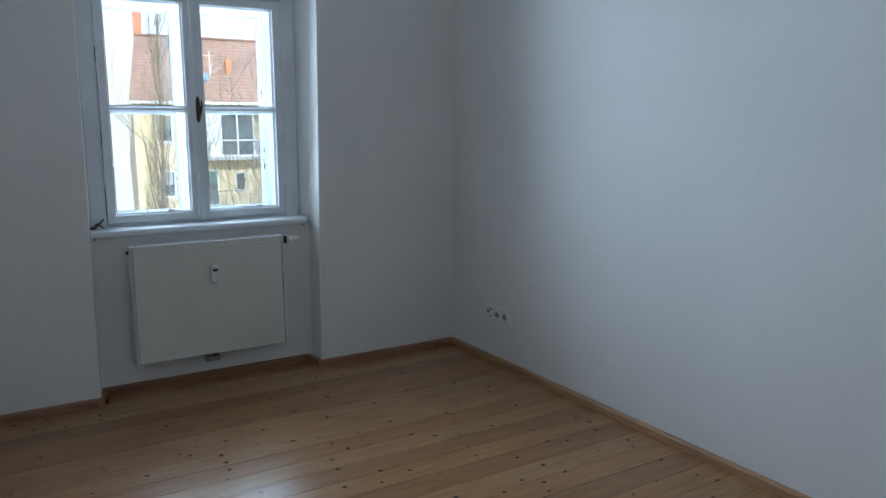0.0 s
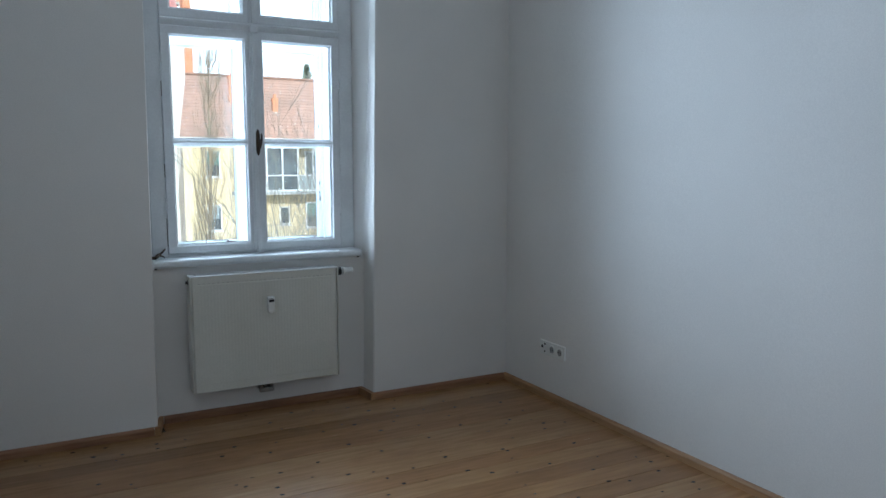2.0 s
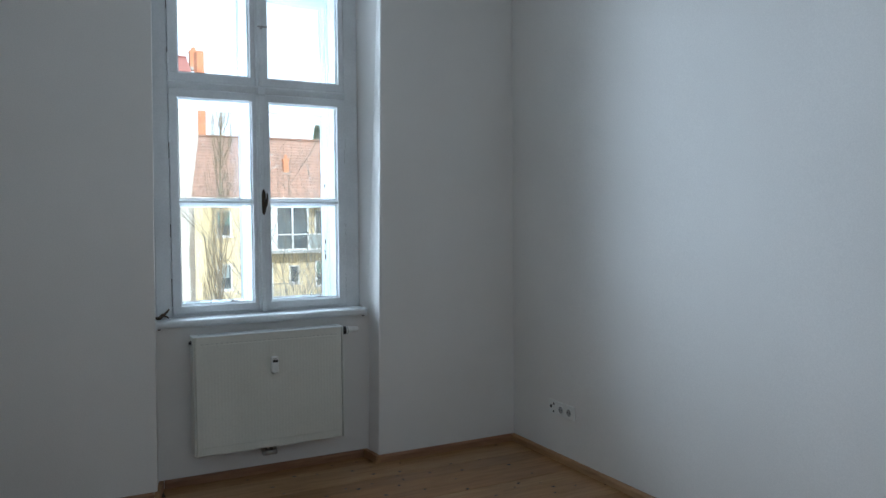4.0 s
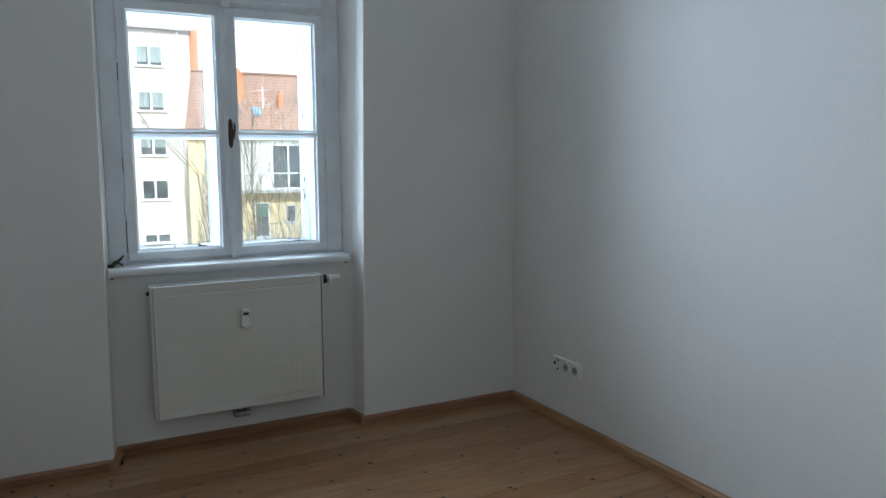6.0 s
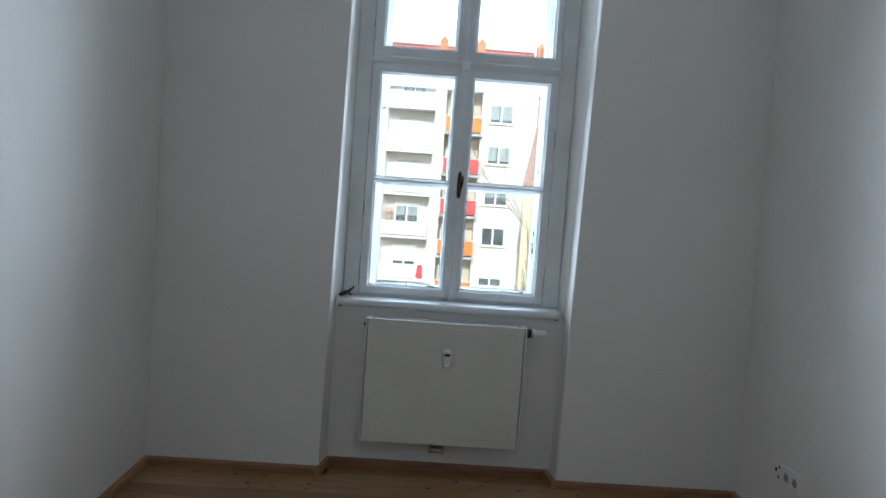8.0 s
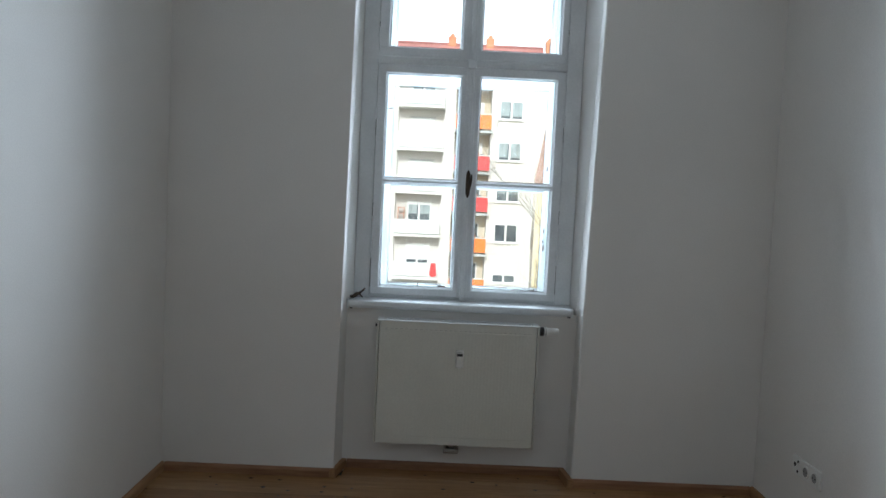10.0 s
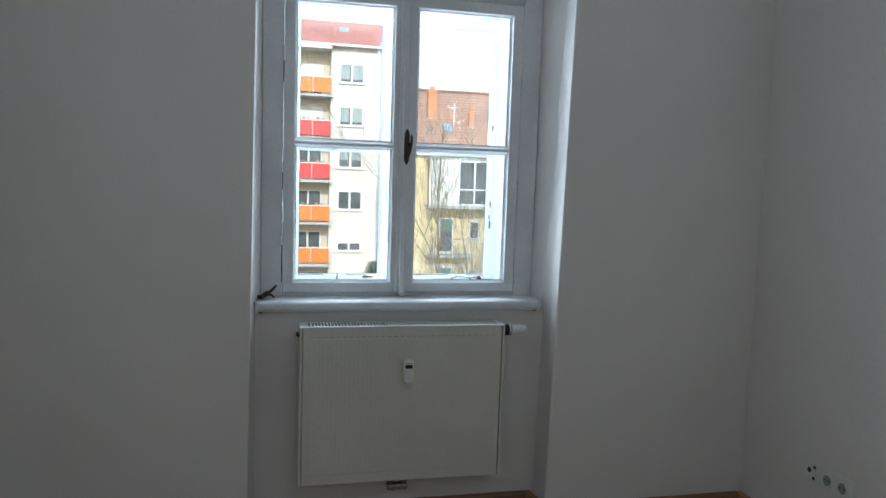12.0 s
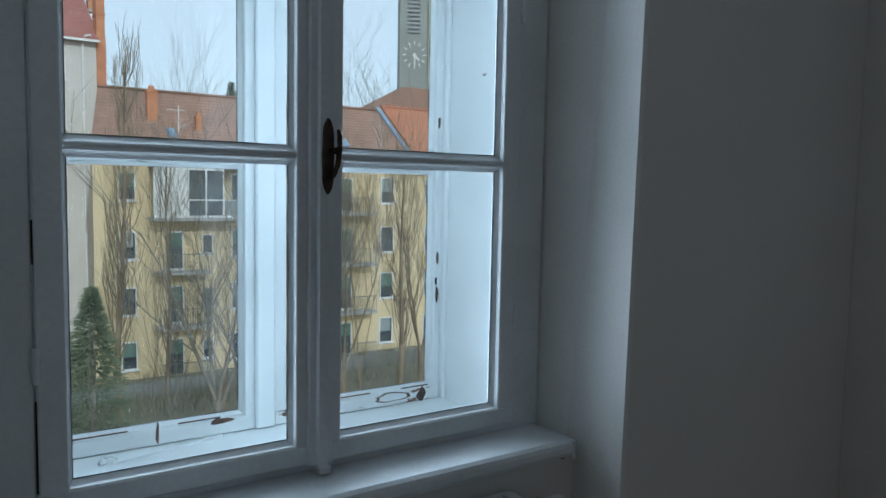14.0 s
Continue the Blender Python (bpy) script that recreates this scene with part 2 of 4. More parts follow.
ROOF_OLD = roof_tiles("weathered_roof_tile", (0.25, 0.16, 0.12), (0.36, 0.215, 0.155), (0.44, 0.25, 0.175))
ROOF_RED = roof_tiles("red_roof_tile", (0.33, 0.13, 0.11), (0.40, 0.165, 0.135), (0.45, 0.195, 0.16))
ROOF_NEW = roof_tiles("new_orange_roof_tile", (0.46, 0.17, 0.09), (0.55, 0.22, 0.12), (0.6, 0.25, 0.14))


# ---- mesh helpers ----
def thing(name, label, category, kind="", group="", loc=(0, 0, 0)):
    ob = new(name)
    ob.location = loc
    return tagged(ob, label, category, group, kind)


def part(name, bm, material, parent=None, label="", smooth=False):
    me = bpy.data.meshes.new(name)
    bmesh.ops.recalc_face_normals(bm, faces=bm.faces)
    bm.to_mesh(me)
    bm.free()
    me.materials.append(material)
    if smooth:
        me.polygons.foreach_set("use_smooth", [True] * len(me.polygons))
    ob = new(name, me)
    if parent is not None:
        ob.parent = parent
        if parent.parent is None:
            ob.matrix_parent_inverse = Matrix.Translation(-parent.location)
    if label:
        ob["label"] = label
    return ob


def add_box(bm, x0, x1, y0, y1, z0, z1, bevel=0.0, seg=1):
    tmp = bmesh.new()
    bmesh.ops.create_cube(tmp, size=1)
    for v in tmp.verts:
        v.co = Vector(((x0 + x1) / 2 + v.co.x * (x1 - x0), (y0 + y1) / 2 + v.co.y * (y1 - y0), (z0 + z1) / 2 + v.co.z * (z1 - z0)))
    if bevel:
        bmesh.ops.bevel(tmp, geom=tmp.edges[:], offset=bevel, segments=seg, profile=0.5, affect="EDGES")
    weld(bm, tmp)
    return bm


def weld(bm, tmp):
    made = {v: bm.verts.new(v.co) for v in tmp.verts}
    for f in tmp.faces:
        bm.faces.new([made[v] for v in f.verts])
    tmp.free()


def box(x0, x1, y0, y1, z0, z1, bevel=0.0, seg=1):
    return add_box(bmesh.new(), x0, x1, y0, y1, z0, z1, bevel, seg)


def boxes(rows, bevel=0.0, seg=1):
    bm = bmesh.new()
    for r in rows:
        add_box(bm, *r, bevel, seg)
    return bm


def add_prism(bm, pts, axis, a, b):
    """A flat outline pushed along an axis from a to b; pts are the other two coordinates in xyz order."""
    def at(p, h):
        q = list(p)
        q.insert(axis, h)
        return q
    lo, hi = [bm.verts.new(at(p, a)) for p in pts], [bm.verts.new(at(p, b)) for p in pts]
    bm.faces.new(lo)
    bm.faces.new(hi)
    for i in range(len(pts)):
        j = (i + 1) % len(pts)
        bm.faces.new((lo[i], lo[j], hi[j], hi[i]))
    return bm


def prism(pts, axis, a, b):
    return add_prism(bmesh.new(), pts, axis, a, b)


def add_lathe(bm, origin, axis, rings, seg=20):
    """Rings of (distance along axis, radius) round a line."""
    axis = Vector(axis).normalized()
    u = axis.orthogonal().normalized()
    w = axis.cross(u)
    prev = None
    for d, r in rings:
        ring = [bm.verts.new(Vector(origin) + axis * d + (u * math.cos(k * math.tau / seg) + w * math.sin(k * math.tau / seg)) * r) for k in range(seg)]
        if prev:
            for k in range(seg):
                bm.faces.new((prev[k], prev[(k + 1) % seg], ring[(k + 1) % seg], ring[k]))
        else:
            bm.faces.new(ring[::-1])
        prev = ring
    bm.faces.new(prev)
    return bm


def lathe(origin, axis, rings, seg=20):
    return add_lathe(bmesh.new(), origin, axis, rings, seg)


def add_tube(bm, pts, radii, seg=6):
    prev = None
    n = len(pts)
    for i, p in enumerate(pts):
        d = (Vector(pts[min(i + 1, n - 1)]) - Vector(pts[max(i - 1, 0)])).normalized()
        u = d.cross(Vector((0.31, 0.77, 0.56))).normalized()
        w = d.cross(u)
        ring = [bm.verts.new(Vector(p) + (u * math.cos(k * math.tau / seg) + w * math.sin(k * math.tau / seg)) * radii[i]) for k in range(seg)]
        if prev:
            for k in range(seg):
                bm.faces.new((prev[k], prev[(k + 1) % seg], ring[(k + 1) % seg], ring[k]))
        else:
            bm.faces.new(ring[::-1])
        prev = ring
    bm.faces.new(prev)
    return bm


# ---- the room shell ----
XL, XR, YB, ZC = -2.05, 0.903, -5.2, 3.25
OUT, GROUND = 0.64, -8.6
NL, NR = -1.178, 0.003      # the niche's outer corners
IL, IR = -1.158, -0.018     # its inner corners at the window frame

EAST = 0.008                # the east wall runs slightly out of square


def out_of_square(ob):
    """Shears a part that sits on the east wall along with the wall."""
    for v in ob.data.vertices:
        v.co.x -= EAST * v.co.y
    return ob


wall_n = bmesh.new()
add_prism(wall_n, [(XL - 0.3, 0), (NL - 0.003, 0), (NL, 0.004), (IL, 0.25), (IL, OUT), (XL - 0.3, OUT)], 2, -0.3, ZC + 0.2)
add_prism(wall_n, [(XR + 0.35, 0), (XR + 0.35, OUT), (IR, OUT), (IR, 0.25), (NR - 0.002, 0.006), (NR + 0.006, 0)], 2, -0.3, ZC + 0.2)
add_box(wall_n, NL - 0.06, NR + 0.06, 0.15, OUT - 0.003, -0.29, 0.838)
add_box(wall_n, NL - 0.06, NR + 0.06, 0.003, OUT - 0.003, 2.92, ZC + 0.19)
for v in wall_n.verts:      # the niche widens a little upwards
    if abs(v.co.x - NR) < 0.012 and v.co.y < 0.02:
        v.co.x += 0.017 * v.co.z - 0.012
    elif abs(v.co.x - NL) < 0.012 and v.co.y < 0.02:
        v.co.x += 0.010 * v.co.z - 0.018
tagged(part("wall_north", wall_n, PLASTER), "white painted plaster wall with a deep window niche", "wall", kind="structure")
tagged(out_of_square(part("wall_east", box(XR, XR + 0.25, YB - 0.25, -0.001, -0.3, ZC + 0.2), PLASTER)), "smooth white painted plaster wall", "wall", kind="structure")
tagged(part("wall_west", box(XL - 0.25, XL, YB - 0.25, -0.001, -0.3, ZC + 0.2), PLASTER), "smooth white painted plaster wall", "wall", kind="structure")
tagged(part("wall_south", box(XL + 0.001, XR + 0.29, YB - 0.25, YB, -0.3, ZC + 0.2), PLASTER), "smooth white painted plaster wall", "wall", kind="structure")
tagged(part("ceiling", prism([(XL + 0.001, YB - 0.1), (XR + 0.1 - EAST * (YB - 0.1), YB - 0.1), (XR + 0.1, -0.002), (XL + 0.001, -0.002)], 2, ZC, ZC + 0.18), PLASTER), "plain white painted ceiling", "ceiling", kind="structure")
tagged(part("storeys_below", box(XL - 0.24, XR + 0.24, YB - 0.24, OUT - 0.01, GROUND - 0.2, -0.31), STUCCO), "plain rendered storeys under the room", "wall", kind="structure")
floor = tagged(part("floor", prism([(XL - 0.01, YB - 0.1), (XR + 0.1 - EAST * (YB - 0.1), YB - 0.1), (XR + 0.1, 0.16), (XL - 0.01, 0.16)], 2, -0.28, -0.022), GAP), "old oiled pine floorboards with dark knots", "floor", kind="structure")

# skirting strips
SK, SD = 0.042, 0.017


def skirt(name, pts, axis, a, b, mat):
    return part(name, prism(pts, axis, a, b), mat, skirting)


skirting = thing("baseboard", "low varnished wooden skirting strip along the walls", "baseboard", "structure")


def profile(s, base):
    return [(base, 0), (base + s * SD, 0), (base + s * SD, SK * 0.72), (base + s * SD * 0.55, SK), (base, SK)]


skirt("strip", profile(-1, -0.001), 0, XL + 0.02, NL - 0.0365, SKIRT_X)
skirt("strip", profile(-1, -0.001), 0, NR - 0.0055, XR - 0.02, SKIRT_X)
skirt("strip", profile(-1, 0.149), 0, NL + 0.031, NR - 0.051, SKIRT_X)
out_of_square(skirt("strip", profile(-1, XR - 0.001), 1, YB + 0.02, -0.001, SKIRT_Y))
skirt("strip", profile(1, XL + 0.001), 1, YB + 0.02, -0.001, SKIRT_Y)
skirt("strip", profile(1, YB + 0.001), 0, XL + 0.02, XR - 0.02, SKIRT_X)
for xa, xb, s in ((NL - 0.024, NL + 0.012, 1), (NR - 0.018, NR - 0.034, -1)):
    bm = bmesh.new()
    q = [(xa + s * SD, -0.018), (xb + s * SD, 0.149), (xb - s * 0.006, 0.149), (xa - s * 0.012, -0.018)]
    add_prism(bm, q, 2, 0.0, SK)
    part("strip", bm, SKIRT_Y, skirting)

# ---- window ----
window = thing("window_1", "tall white-painted double box window with chipped paint", "window", "structure")
YF = 0.245


def ring_frame(bm, x0, x1, z0, z1, gx0, gx1, gz0, gz1, y0, y1, bevel=0.004):
    """Four rails round an opening, the stiles between the rails."""
    add_box(bm, x0, x1, y0, y1, z0, gz0, bevel)
    add_box(bm, x0, x1, y0, y1, gz1, z1, bevel)
    add_box(bm, x0, gx0, y0 + 0.0004, y1 - 0.0004, gz0 - 0.003, gz1 + 0.003, bevel * 0.6)
    add_box(bm, gx1, x1, y0 + 0.0004, y1 - 0.0004, gz0 - 0.003, gz1 + 0.003, bevel * 0.6)
    return bm


def bead(bm, gx0, gx1, gz0, gz1, y, w=0.008, d=0.012):
    """A sloped glazing bead round a pane, from the rails down to the glass."""
    o = [bm.verts.new(c) for c in ((gx0, y - d, gz0), (gx1, y - d, gz0), (gx1, y - d, gz1), (gx0, y - d, gz1))]
    m = [bm.verts.new(c) for c in ((gx0 + w, y, gz0 + w), (gx1 - w, y, gz0 + w), (gx1 - w, y, gz1 - w), (gx0 + w, y, gz1 - w))]
    b = [bm.verts.new(c) for c in ((gx0, y, gz0), (gx1, y, gz0), (gx1, y, gz1), (gx0, y, gz1))]
    for i in range(4):
        j = (i + 1) % 4
        bm.faces.new((o[i], o[j], m[j], m[i]))
        bm.faces.new((m[i], m[j], b[j], b[i]))
    return bm


def pane(gx0, gx1, gz0, gz1, y, parent):
    ob = part("pane", box(gx0 - 0.004, gx1 + 0.004, y, y + 0.003, gz0 - 0.004, gz1 + 0.004), GLASS, parent)
    ob.visible_shadow = False
    return ob


def sash(x0, x1, z0, z1, gx0, gx1, gz0, gz1, y0, y1, bar, mat, label):
    """A casement: frame, beads, an optional glazing bar and its panes."""
    yg = y0 + 0.027
    bm = ring_frame(bmesh.new(), x0, x1, z0, z1, gx0, gx1, gz0, gz1, y0, y1)
    ob = part("casement", bm, mat, window, label)
    spans = [(gz0, gz1)]
    if bar:
        h = 0.011
        spans = [(gz0, bar - h), (bar + h, gz1)]
        bb = prism([(y0 + 0.016, bar - h), (y0 + 0.006, bar - h * 0.6), (y0 + 0.003, bar - h * 0.25), (y0 + 0.003, bar + h * 0.25), (y0 + 0.006, bar + h * 0.6), (y0 + 0.016, bar + h), (y1 - 0.004, bar + h), (y1 - 0.004, bar - h)], 0, gx0 - 0.002, gx1 + 0.002)
        part("glazing_bar", bb, mat, ob)
    for a, b in spans:
        part("glazing_bead", bead(bmesh.new(), gx0 - 0.0005, gx1 + 0.0005, a - 0.0005, b + 0.0005, yg), mat, ob)
        e = 0.0075
        lines = [(gx0 + e, gx1 - e, yg - 0.0012, yg + 0.0005, a + e, a + e + 0.0016), (gx1 - e - 0.0016, gx1 - e, yg - 0.0012, yg + 0.0005, a + e, b - e), (gx0 + e, gx0 + e + 0.0012, yg - 0.0012, yg + 0.0005, a + e, b - e)]
        part("putty_line", boxes(lines), PUTTY, ob, "dark dried putty line")
        pane(gx0 + 0.004, gx1 - 0.004, a + 0.004, b - 0.004, yg + 0.001, ob)
    return ob


CX = -0.593
ZT0, ZT1, ZTOP = 2.088, 2.125, 2.82
# inner frame
fr = bmesh.new()
add_box(fr, IL + 0.001, -1.076, 0.256, 0.33, 0.872, ZTOP + 0.09, 0.003)
add_box(fr, -0.103, IR - 0.001, 0.256, 0.33, 0.872, ZTOP + 0.09, 0.003)
add_box(fr, -1.0765, -0.1025, 0.258, 0.329, ZTOP, ZTOP + 0.088, 0.003)
add_box(fr, -1.0765, -0.1025, 0.258, 0.329, 0.8725, 0.888, 0.002)
part("window_frame", fr, PAINT, window, "white painted fixed frame with dark hinge gaps")
tm = prism([(0.33, ZT0), (0.25, ZT0), (0.243, ZT0 + 0.006), (0.228, ZT0 + 0.018), (0.223, ZT0 + 0.028), (0.23, ZT1), (0.33, ZT1)], 0, -1.0755, -0.1035)
part("transom", tm, PAINT, window, "moulded white painted cross rail")
part("transom_cap", box(CX - 0.022, CX + 0.022, 0.212, 0.25, ZT0 - 0.012, ZT1 - 0.008, 0.005, 2), PAINT, window)
# inner casements
sash(-1.074, CX - 0.004, 0.889, ZT0 - 0.002, -1.031, -0.640, 0.931, 2.041, YF, 0.29, 1.488, PAINT, "white painted inner casement")
sash(CX + 0.004, -0.105, 0.889, ZT0 - 0.002, -0.546, -0.148, 0.931, 2.041, YF, 0.29, 1.488, PAINT, "white painted inner casement")
sash(-1.074, CX - 0.004, ZT1 + 0.002, ZTOP - 0.002, -1.025, -0.645, 2.172, 2.745, YF, 0.29, None, PAINT, "white painted inner top light")
sash(CX + 0.004, -0.105, ZT1 + 0.002, ZTOP - 0.002, -0.550, -0.137, 2.172, 2.745, YF, 0.29, None, PAINT, "white painted inner top light")
# covering laths over the meeting stiles
for z0, z1 in ((0.892, ZT0 - 0.013), (ZT1 + 0.004, ZTOP - 0.006)):
    lath = bmesh.new()
    add_prism(lath, [(CX - 0.026, YF - 0.0005), (CX - 0.024, YF - 0.010), (CX - 0.012, YF - 0.012), (CX - 0.009, YF - 0.020), (CX + 0.009, YF - 0.020), (CX + 0.012, YF - 0.012), (CX + 0.024, YF - 0.010), (CX + 0.026, YF - 0.0005)], 2, z0, z1)
    part("covering_lath", lath, PAINT, window)
part("lath_foot", box(CX - 0.012, CX + 0.014, 0.215, 0.245, 0.877, 0.892, 0.003), PAINT, window)
# hinge gaps and hinge pins
for xs in (-1.0752, -0.1038):
    for z0, z1 in ((0.93, 1.08), (1.30, 1.37), (1.72, 1.86), (2.22, 2.30), (2.50, 2.62)):
        part("hinge_gap", box(xs - 0.0016, xs + 0.0016, 0.2535, 0.262, z0, z1), GAP, window)
    for z in (1.14, 1.83, 2.24, 2.66):
        part("hinge_pin", lathe((xs, 0.246, z - 0.03), (0, 0, 1), [(0, 0.003), (0.002, 0.006), (0.058, 0.006), (0.06, 0.003)], 10), PAINT, window)

# lever handle on its long plate
plate = bmesh.new()
out = []
for k in range(40):
    a = k * math.tau / 40
    zz = 0.072 * math.sin(a)
    out.append((CX + 0.006 + 0.0125 * math.cos(a) * (1 - 0.25 * math.cos(2 * a * 2) * abs(math.sin(a))), 1.487 + zz))
lo = [plate.verts.new((x, YF - 0.0202, z)) for x, z in out]
hi = [plate.verts.new((CX + 0.006 + (x - CX - 0.006) * 0.85, YF - 0.0255, 1.487 + (z - 1.487) * 0.97)) for x, z in out]
plate.faces.new(hi)
plate.faces.new(lo)
for k in range(40):
    plate.faces.new((lo[k], lo[(k + 1) % 40], hi[(k + 1) % 40], hi[k]))
handle = part("window_handle", plate, BRONZE, window, "dark bronze lever handle on an oval plate")
lev = bmesh.new()
add_tube(lev, [(CX + 0.010, YF - 0.024, 1.497), (CX + 0.014, YF - 0.032, 1.497), (CX + 0.020, YF - 0.037, 1.499)], [0.007, 0.0065, 0.006], 10)
add_tube(lev, [(CX + 0.022, YF - 0.031, 1.536), (CX + 0.0225, YF - 0.036, 1.524), (CX + 0.021, YF - 0.039, 1.50), (CX + 0.017, YF - 0.040, 1.472), (CX + 0.011, YF - 0.037, 1.452), (CX + 0.006, YF - 0.032, 1.443)], [0.0035, 0.005, 0.0055, 0.0052, 0.0045, 0.003], 10)
part("lever", lev, BRONZE, handle, smooth=True)
# turn catch on the top lights
catch = part("turn_catch", box(CX - 0.014, CX + 0.05, YF - 0.032, YF - 0.0205, 2.446, 2.453, 0.002), STEEL, window, "dark steel turn catch")
part("catch_pin", lathe((CX + 0.006, YF - 0.0195, 2.444), (0, -1, 0), [(0, 0.008), (0.008, 0.008), (0.016, 0.005)], 14), STEEL, catch)

# box between the two windows
ZB = 0.884
lin = bmesh.new()
add_box(lin, -0.1105, IR - 0.002, 0.331, 0.60, 0.86, ZTOP + 0.07)
add_box(lin, IL + 0.002, -1.0705, 0.331, 0.60, 0.86, ZTOP + 0.07)
add_box(lin, -1.0706, -0.1104, 0.332, 0.60, 0.85, ZB)
add_box(lin, -1.0706, -0.1104, 0.332, 0.60, ZTOP + 0.01, ZTOP + 0.068)
part("box_lining", lin, OLD_PAINT, window, "white painted lining boards with cracked paint")
# outer casements
OY = 0.524
orail = 0.918
ofr = bmesh.new()
add_box(ofr, -1.0704, -1.058, OY - 0.012, OY + 0.05, ZB, ZTOP, 0.002)
add_box(ofr, -0.123, -0.1106, OY - 0.012, OY + 0.05, ZB, ZTOP, 0.002)
add_box(ofr, -1.058, -0.123, OY - 0.008, OY + 0.05, 2.082, 2.118, 0.003)
part("outer_frame", ofr, OLD_PAINT, window)
sash(-1.0575, -0.6005, ZB + 0.001, 2.0815, -1.008, -0.643, orail, 2.030, OY, OY + 0.04, 1.484, OLD_PAINT, "outer casement with flaking white paint")
sash(-0.5995, -0.1235, ZB + 0.001, 2.0815, -0.547, -0.145, orail, 2.030, OY, OY + 0.04, 1.484, OLD_PAINT, "outer casement with flaking white paint")
sash(-1.0575, -0.6005, 2.1185, ZTOP, -1.008, -0.645, 2.165, 2.68, OY, OY + 0.04, None, OLD_PAINT, "outer top light")
sash(-0.5995, -0.1235, 2.1185, ZTOP, -0.553, -0.145, 2.165, 2.68, OY, OY + 0.04, None, OLD_PAINT, "outer top light")
part("outer_lath", box(-0.622, -0.578, OY - 0.014, OY - 0.0005, ZB + 0.002, 2.08, 0.004), OLD_PAINT, window)
for x0, x1 in ((-1.05, -0.626), (-0.574, -0.13)):
    part("bottom_rail_face", box(x0, x1, OY - 0.0025, OY + 0.001, ZB + 0.002, orail - 0.001, 0.001), FLAKED, window, "flaking paint over bare wood")
rc = random.Random(77)
for cx, cz, w, h in ((-0.138, 1.16, 0.005, 0.022), (-0.141, 1.195, 0.004, 0.012), (-0.137, 1.255, 0.004, 0.016), (-0.139, 1.60, 0.004, 0.02), (-0.832, 0.905, 0.004, 0.03), (-0.70, 0.915, 0.03, 0.008), (-0.18, 0.905, 0.016, 0.02)):
    rim = [(cx + w * math.cos(k * math.tau / 9) * rc.uniform(0.5, 1.2), cz + h * math.sin(k * math.tau / 9) * rc.uniform(0.5, 1.2)) for k in range(9)]
    part("bare_patch", prism(rim, 1, OY - 0.0032, OY - 0.001), BARE, window, "patch of bare dark wood")
ring_x, ring_z = -0.265, 0.906
for scale, mat, y0 in ((1.0, BARE, OY - 0.0034), (0.8, OLD_PAINT, OY - 0.0042)):
    rim = [(ring_x + 0.05 * scale * math.cos(k * math.tau / 16) * (1 + 0.12 * math.sin(3 * k)), ring_z + 0.012 * scale * math.sin(k * math.tau / 16) * (1 + 0.2 * math.cos(5 * k))) for k in range(16)]
    part("flaked_ring", prism(rim, 1, y0, OY - 0.001), mat, window, "flake of old paint rimmed with bare wood")
for x0, x1, zc in ((-1.0, -0.89, 0.9245), (-0.79, -0.70, 0.9245), (-0.50, -0.33, 0.925), (-0.24, -0.16, 0.9248)):
    part("open_joint", box(x0, x1, OY - 0.0036, OY - 0.001, zc - 0.0015, zc + 0.001), BARE, window, "dark open joint in the paint")
# fittings in the box
for x, z in ((-0.1155, 2.28), (-0.1155, 2.60)):
    part("box_hook", box(x - 0.004, x + 0.004, 0.43, 0.442, z, z + 0.05, 0.002), PAINT, window)
part("catch_plate", box(-0.535, -0.505, OY - 0.004, OY + 0.001, 0.90, 0.918, 0.001), STEEL, window, "small worn metal catch plate")
part("catch_knob", lathe((-0.515, OY - 0.003, 0.909), (0, -1, 0), [(0, 0.004), (0.008, 0.004), (0.01, 0.002)], 10), CHROME, window)

# sill board
sp = [(0.27, 0.874), (0.27, 0.838), (0.133, 0.832), (0.123, 0.836), (0.118, 0.846), (0.118, 0.858), (0.122, 0.867), (0.132, 0.872)]
sill = tagged(part("window_sill", prism(sp, 0, -1.166, -0.033), PAINT), "white painted wooden sill board with a rounded nose", "window sill", kind="structure")
sill_ends = bmesh.new()
add_box(sill_ends, -1.176, -1.1665, 0.115, 0.24, 0.829, 0.877, 0.002)
add_box(sill_ends, -0.0325, -0.024, 0.115, 0.24, 0.829, 0.873, 0.002)
part("end_cap", sill_ends, OLD_PAINT, sill)
for x in (-1.155, -0.04):
    part("nail_head", lathe((x, 0.143, 0.833), (0, 0, -1), [(0, 0.008), (0.005, 0.008), (0.008, 0.004)], 10), BLACK, sill)

# a dried bit of stem lying in the corner of the sill
twig = bmesh.new()
add_tube(twig, [(-1.158, 0.165, 0.882), (-1.145, 0.185, 0.888), (-1.125, 0.205, 0.895), (-1.105, 0.222, 0.912), (-1.096, 0.228, 0.922)], [0.006, 0.008, 0.007, 0.005, 0.004], 8)
add_tube(twig, [(-1.15, 0.18, 0.886), (-1.138, 0.185, 0.9), (-1.128, 0.188, 0.904)], [0.006, 0.005, 0.003], 7)
add_tube(twig, [(-1.13, 0.2, 0.893), (-1.112, 0.19, 0.888), (-1.104, 0.182, 0.880)], [0.005, 0.004, 0.003], 7)
for q in ((-1.15, 0.17, 0.884), (-1.14, 0.195, 0.886), (-1.16, 0.185, 0.882)):
    add_lathe(twig, q, (0.3, 0.2, 1), [(-0.008, 0.003), (-0.003, 0.009), (0.004, 0.008), (0.009, 0.003)], 8)
tagged(part("dried_stem", twig, TWIG, smooth=True), "small dried brown stem lying on the white sill", "dried stem")

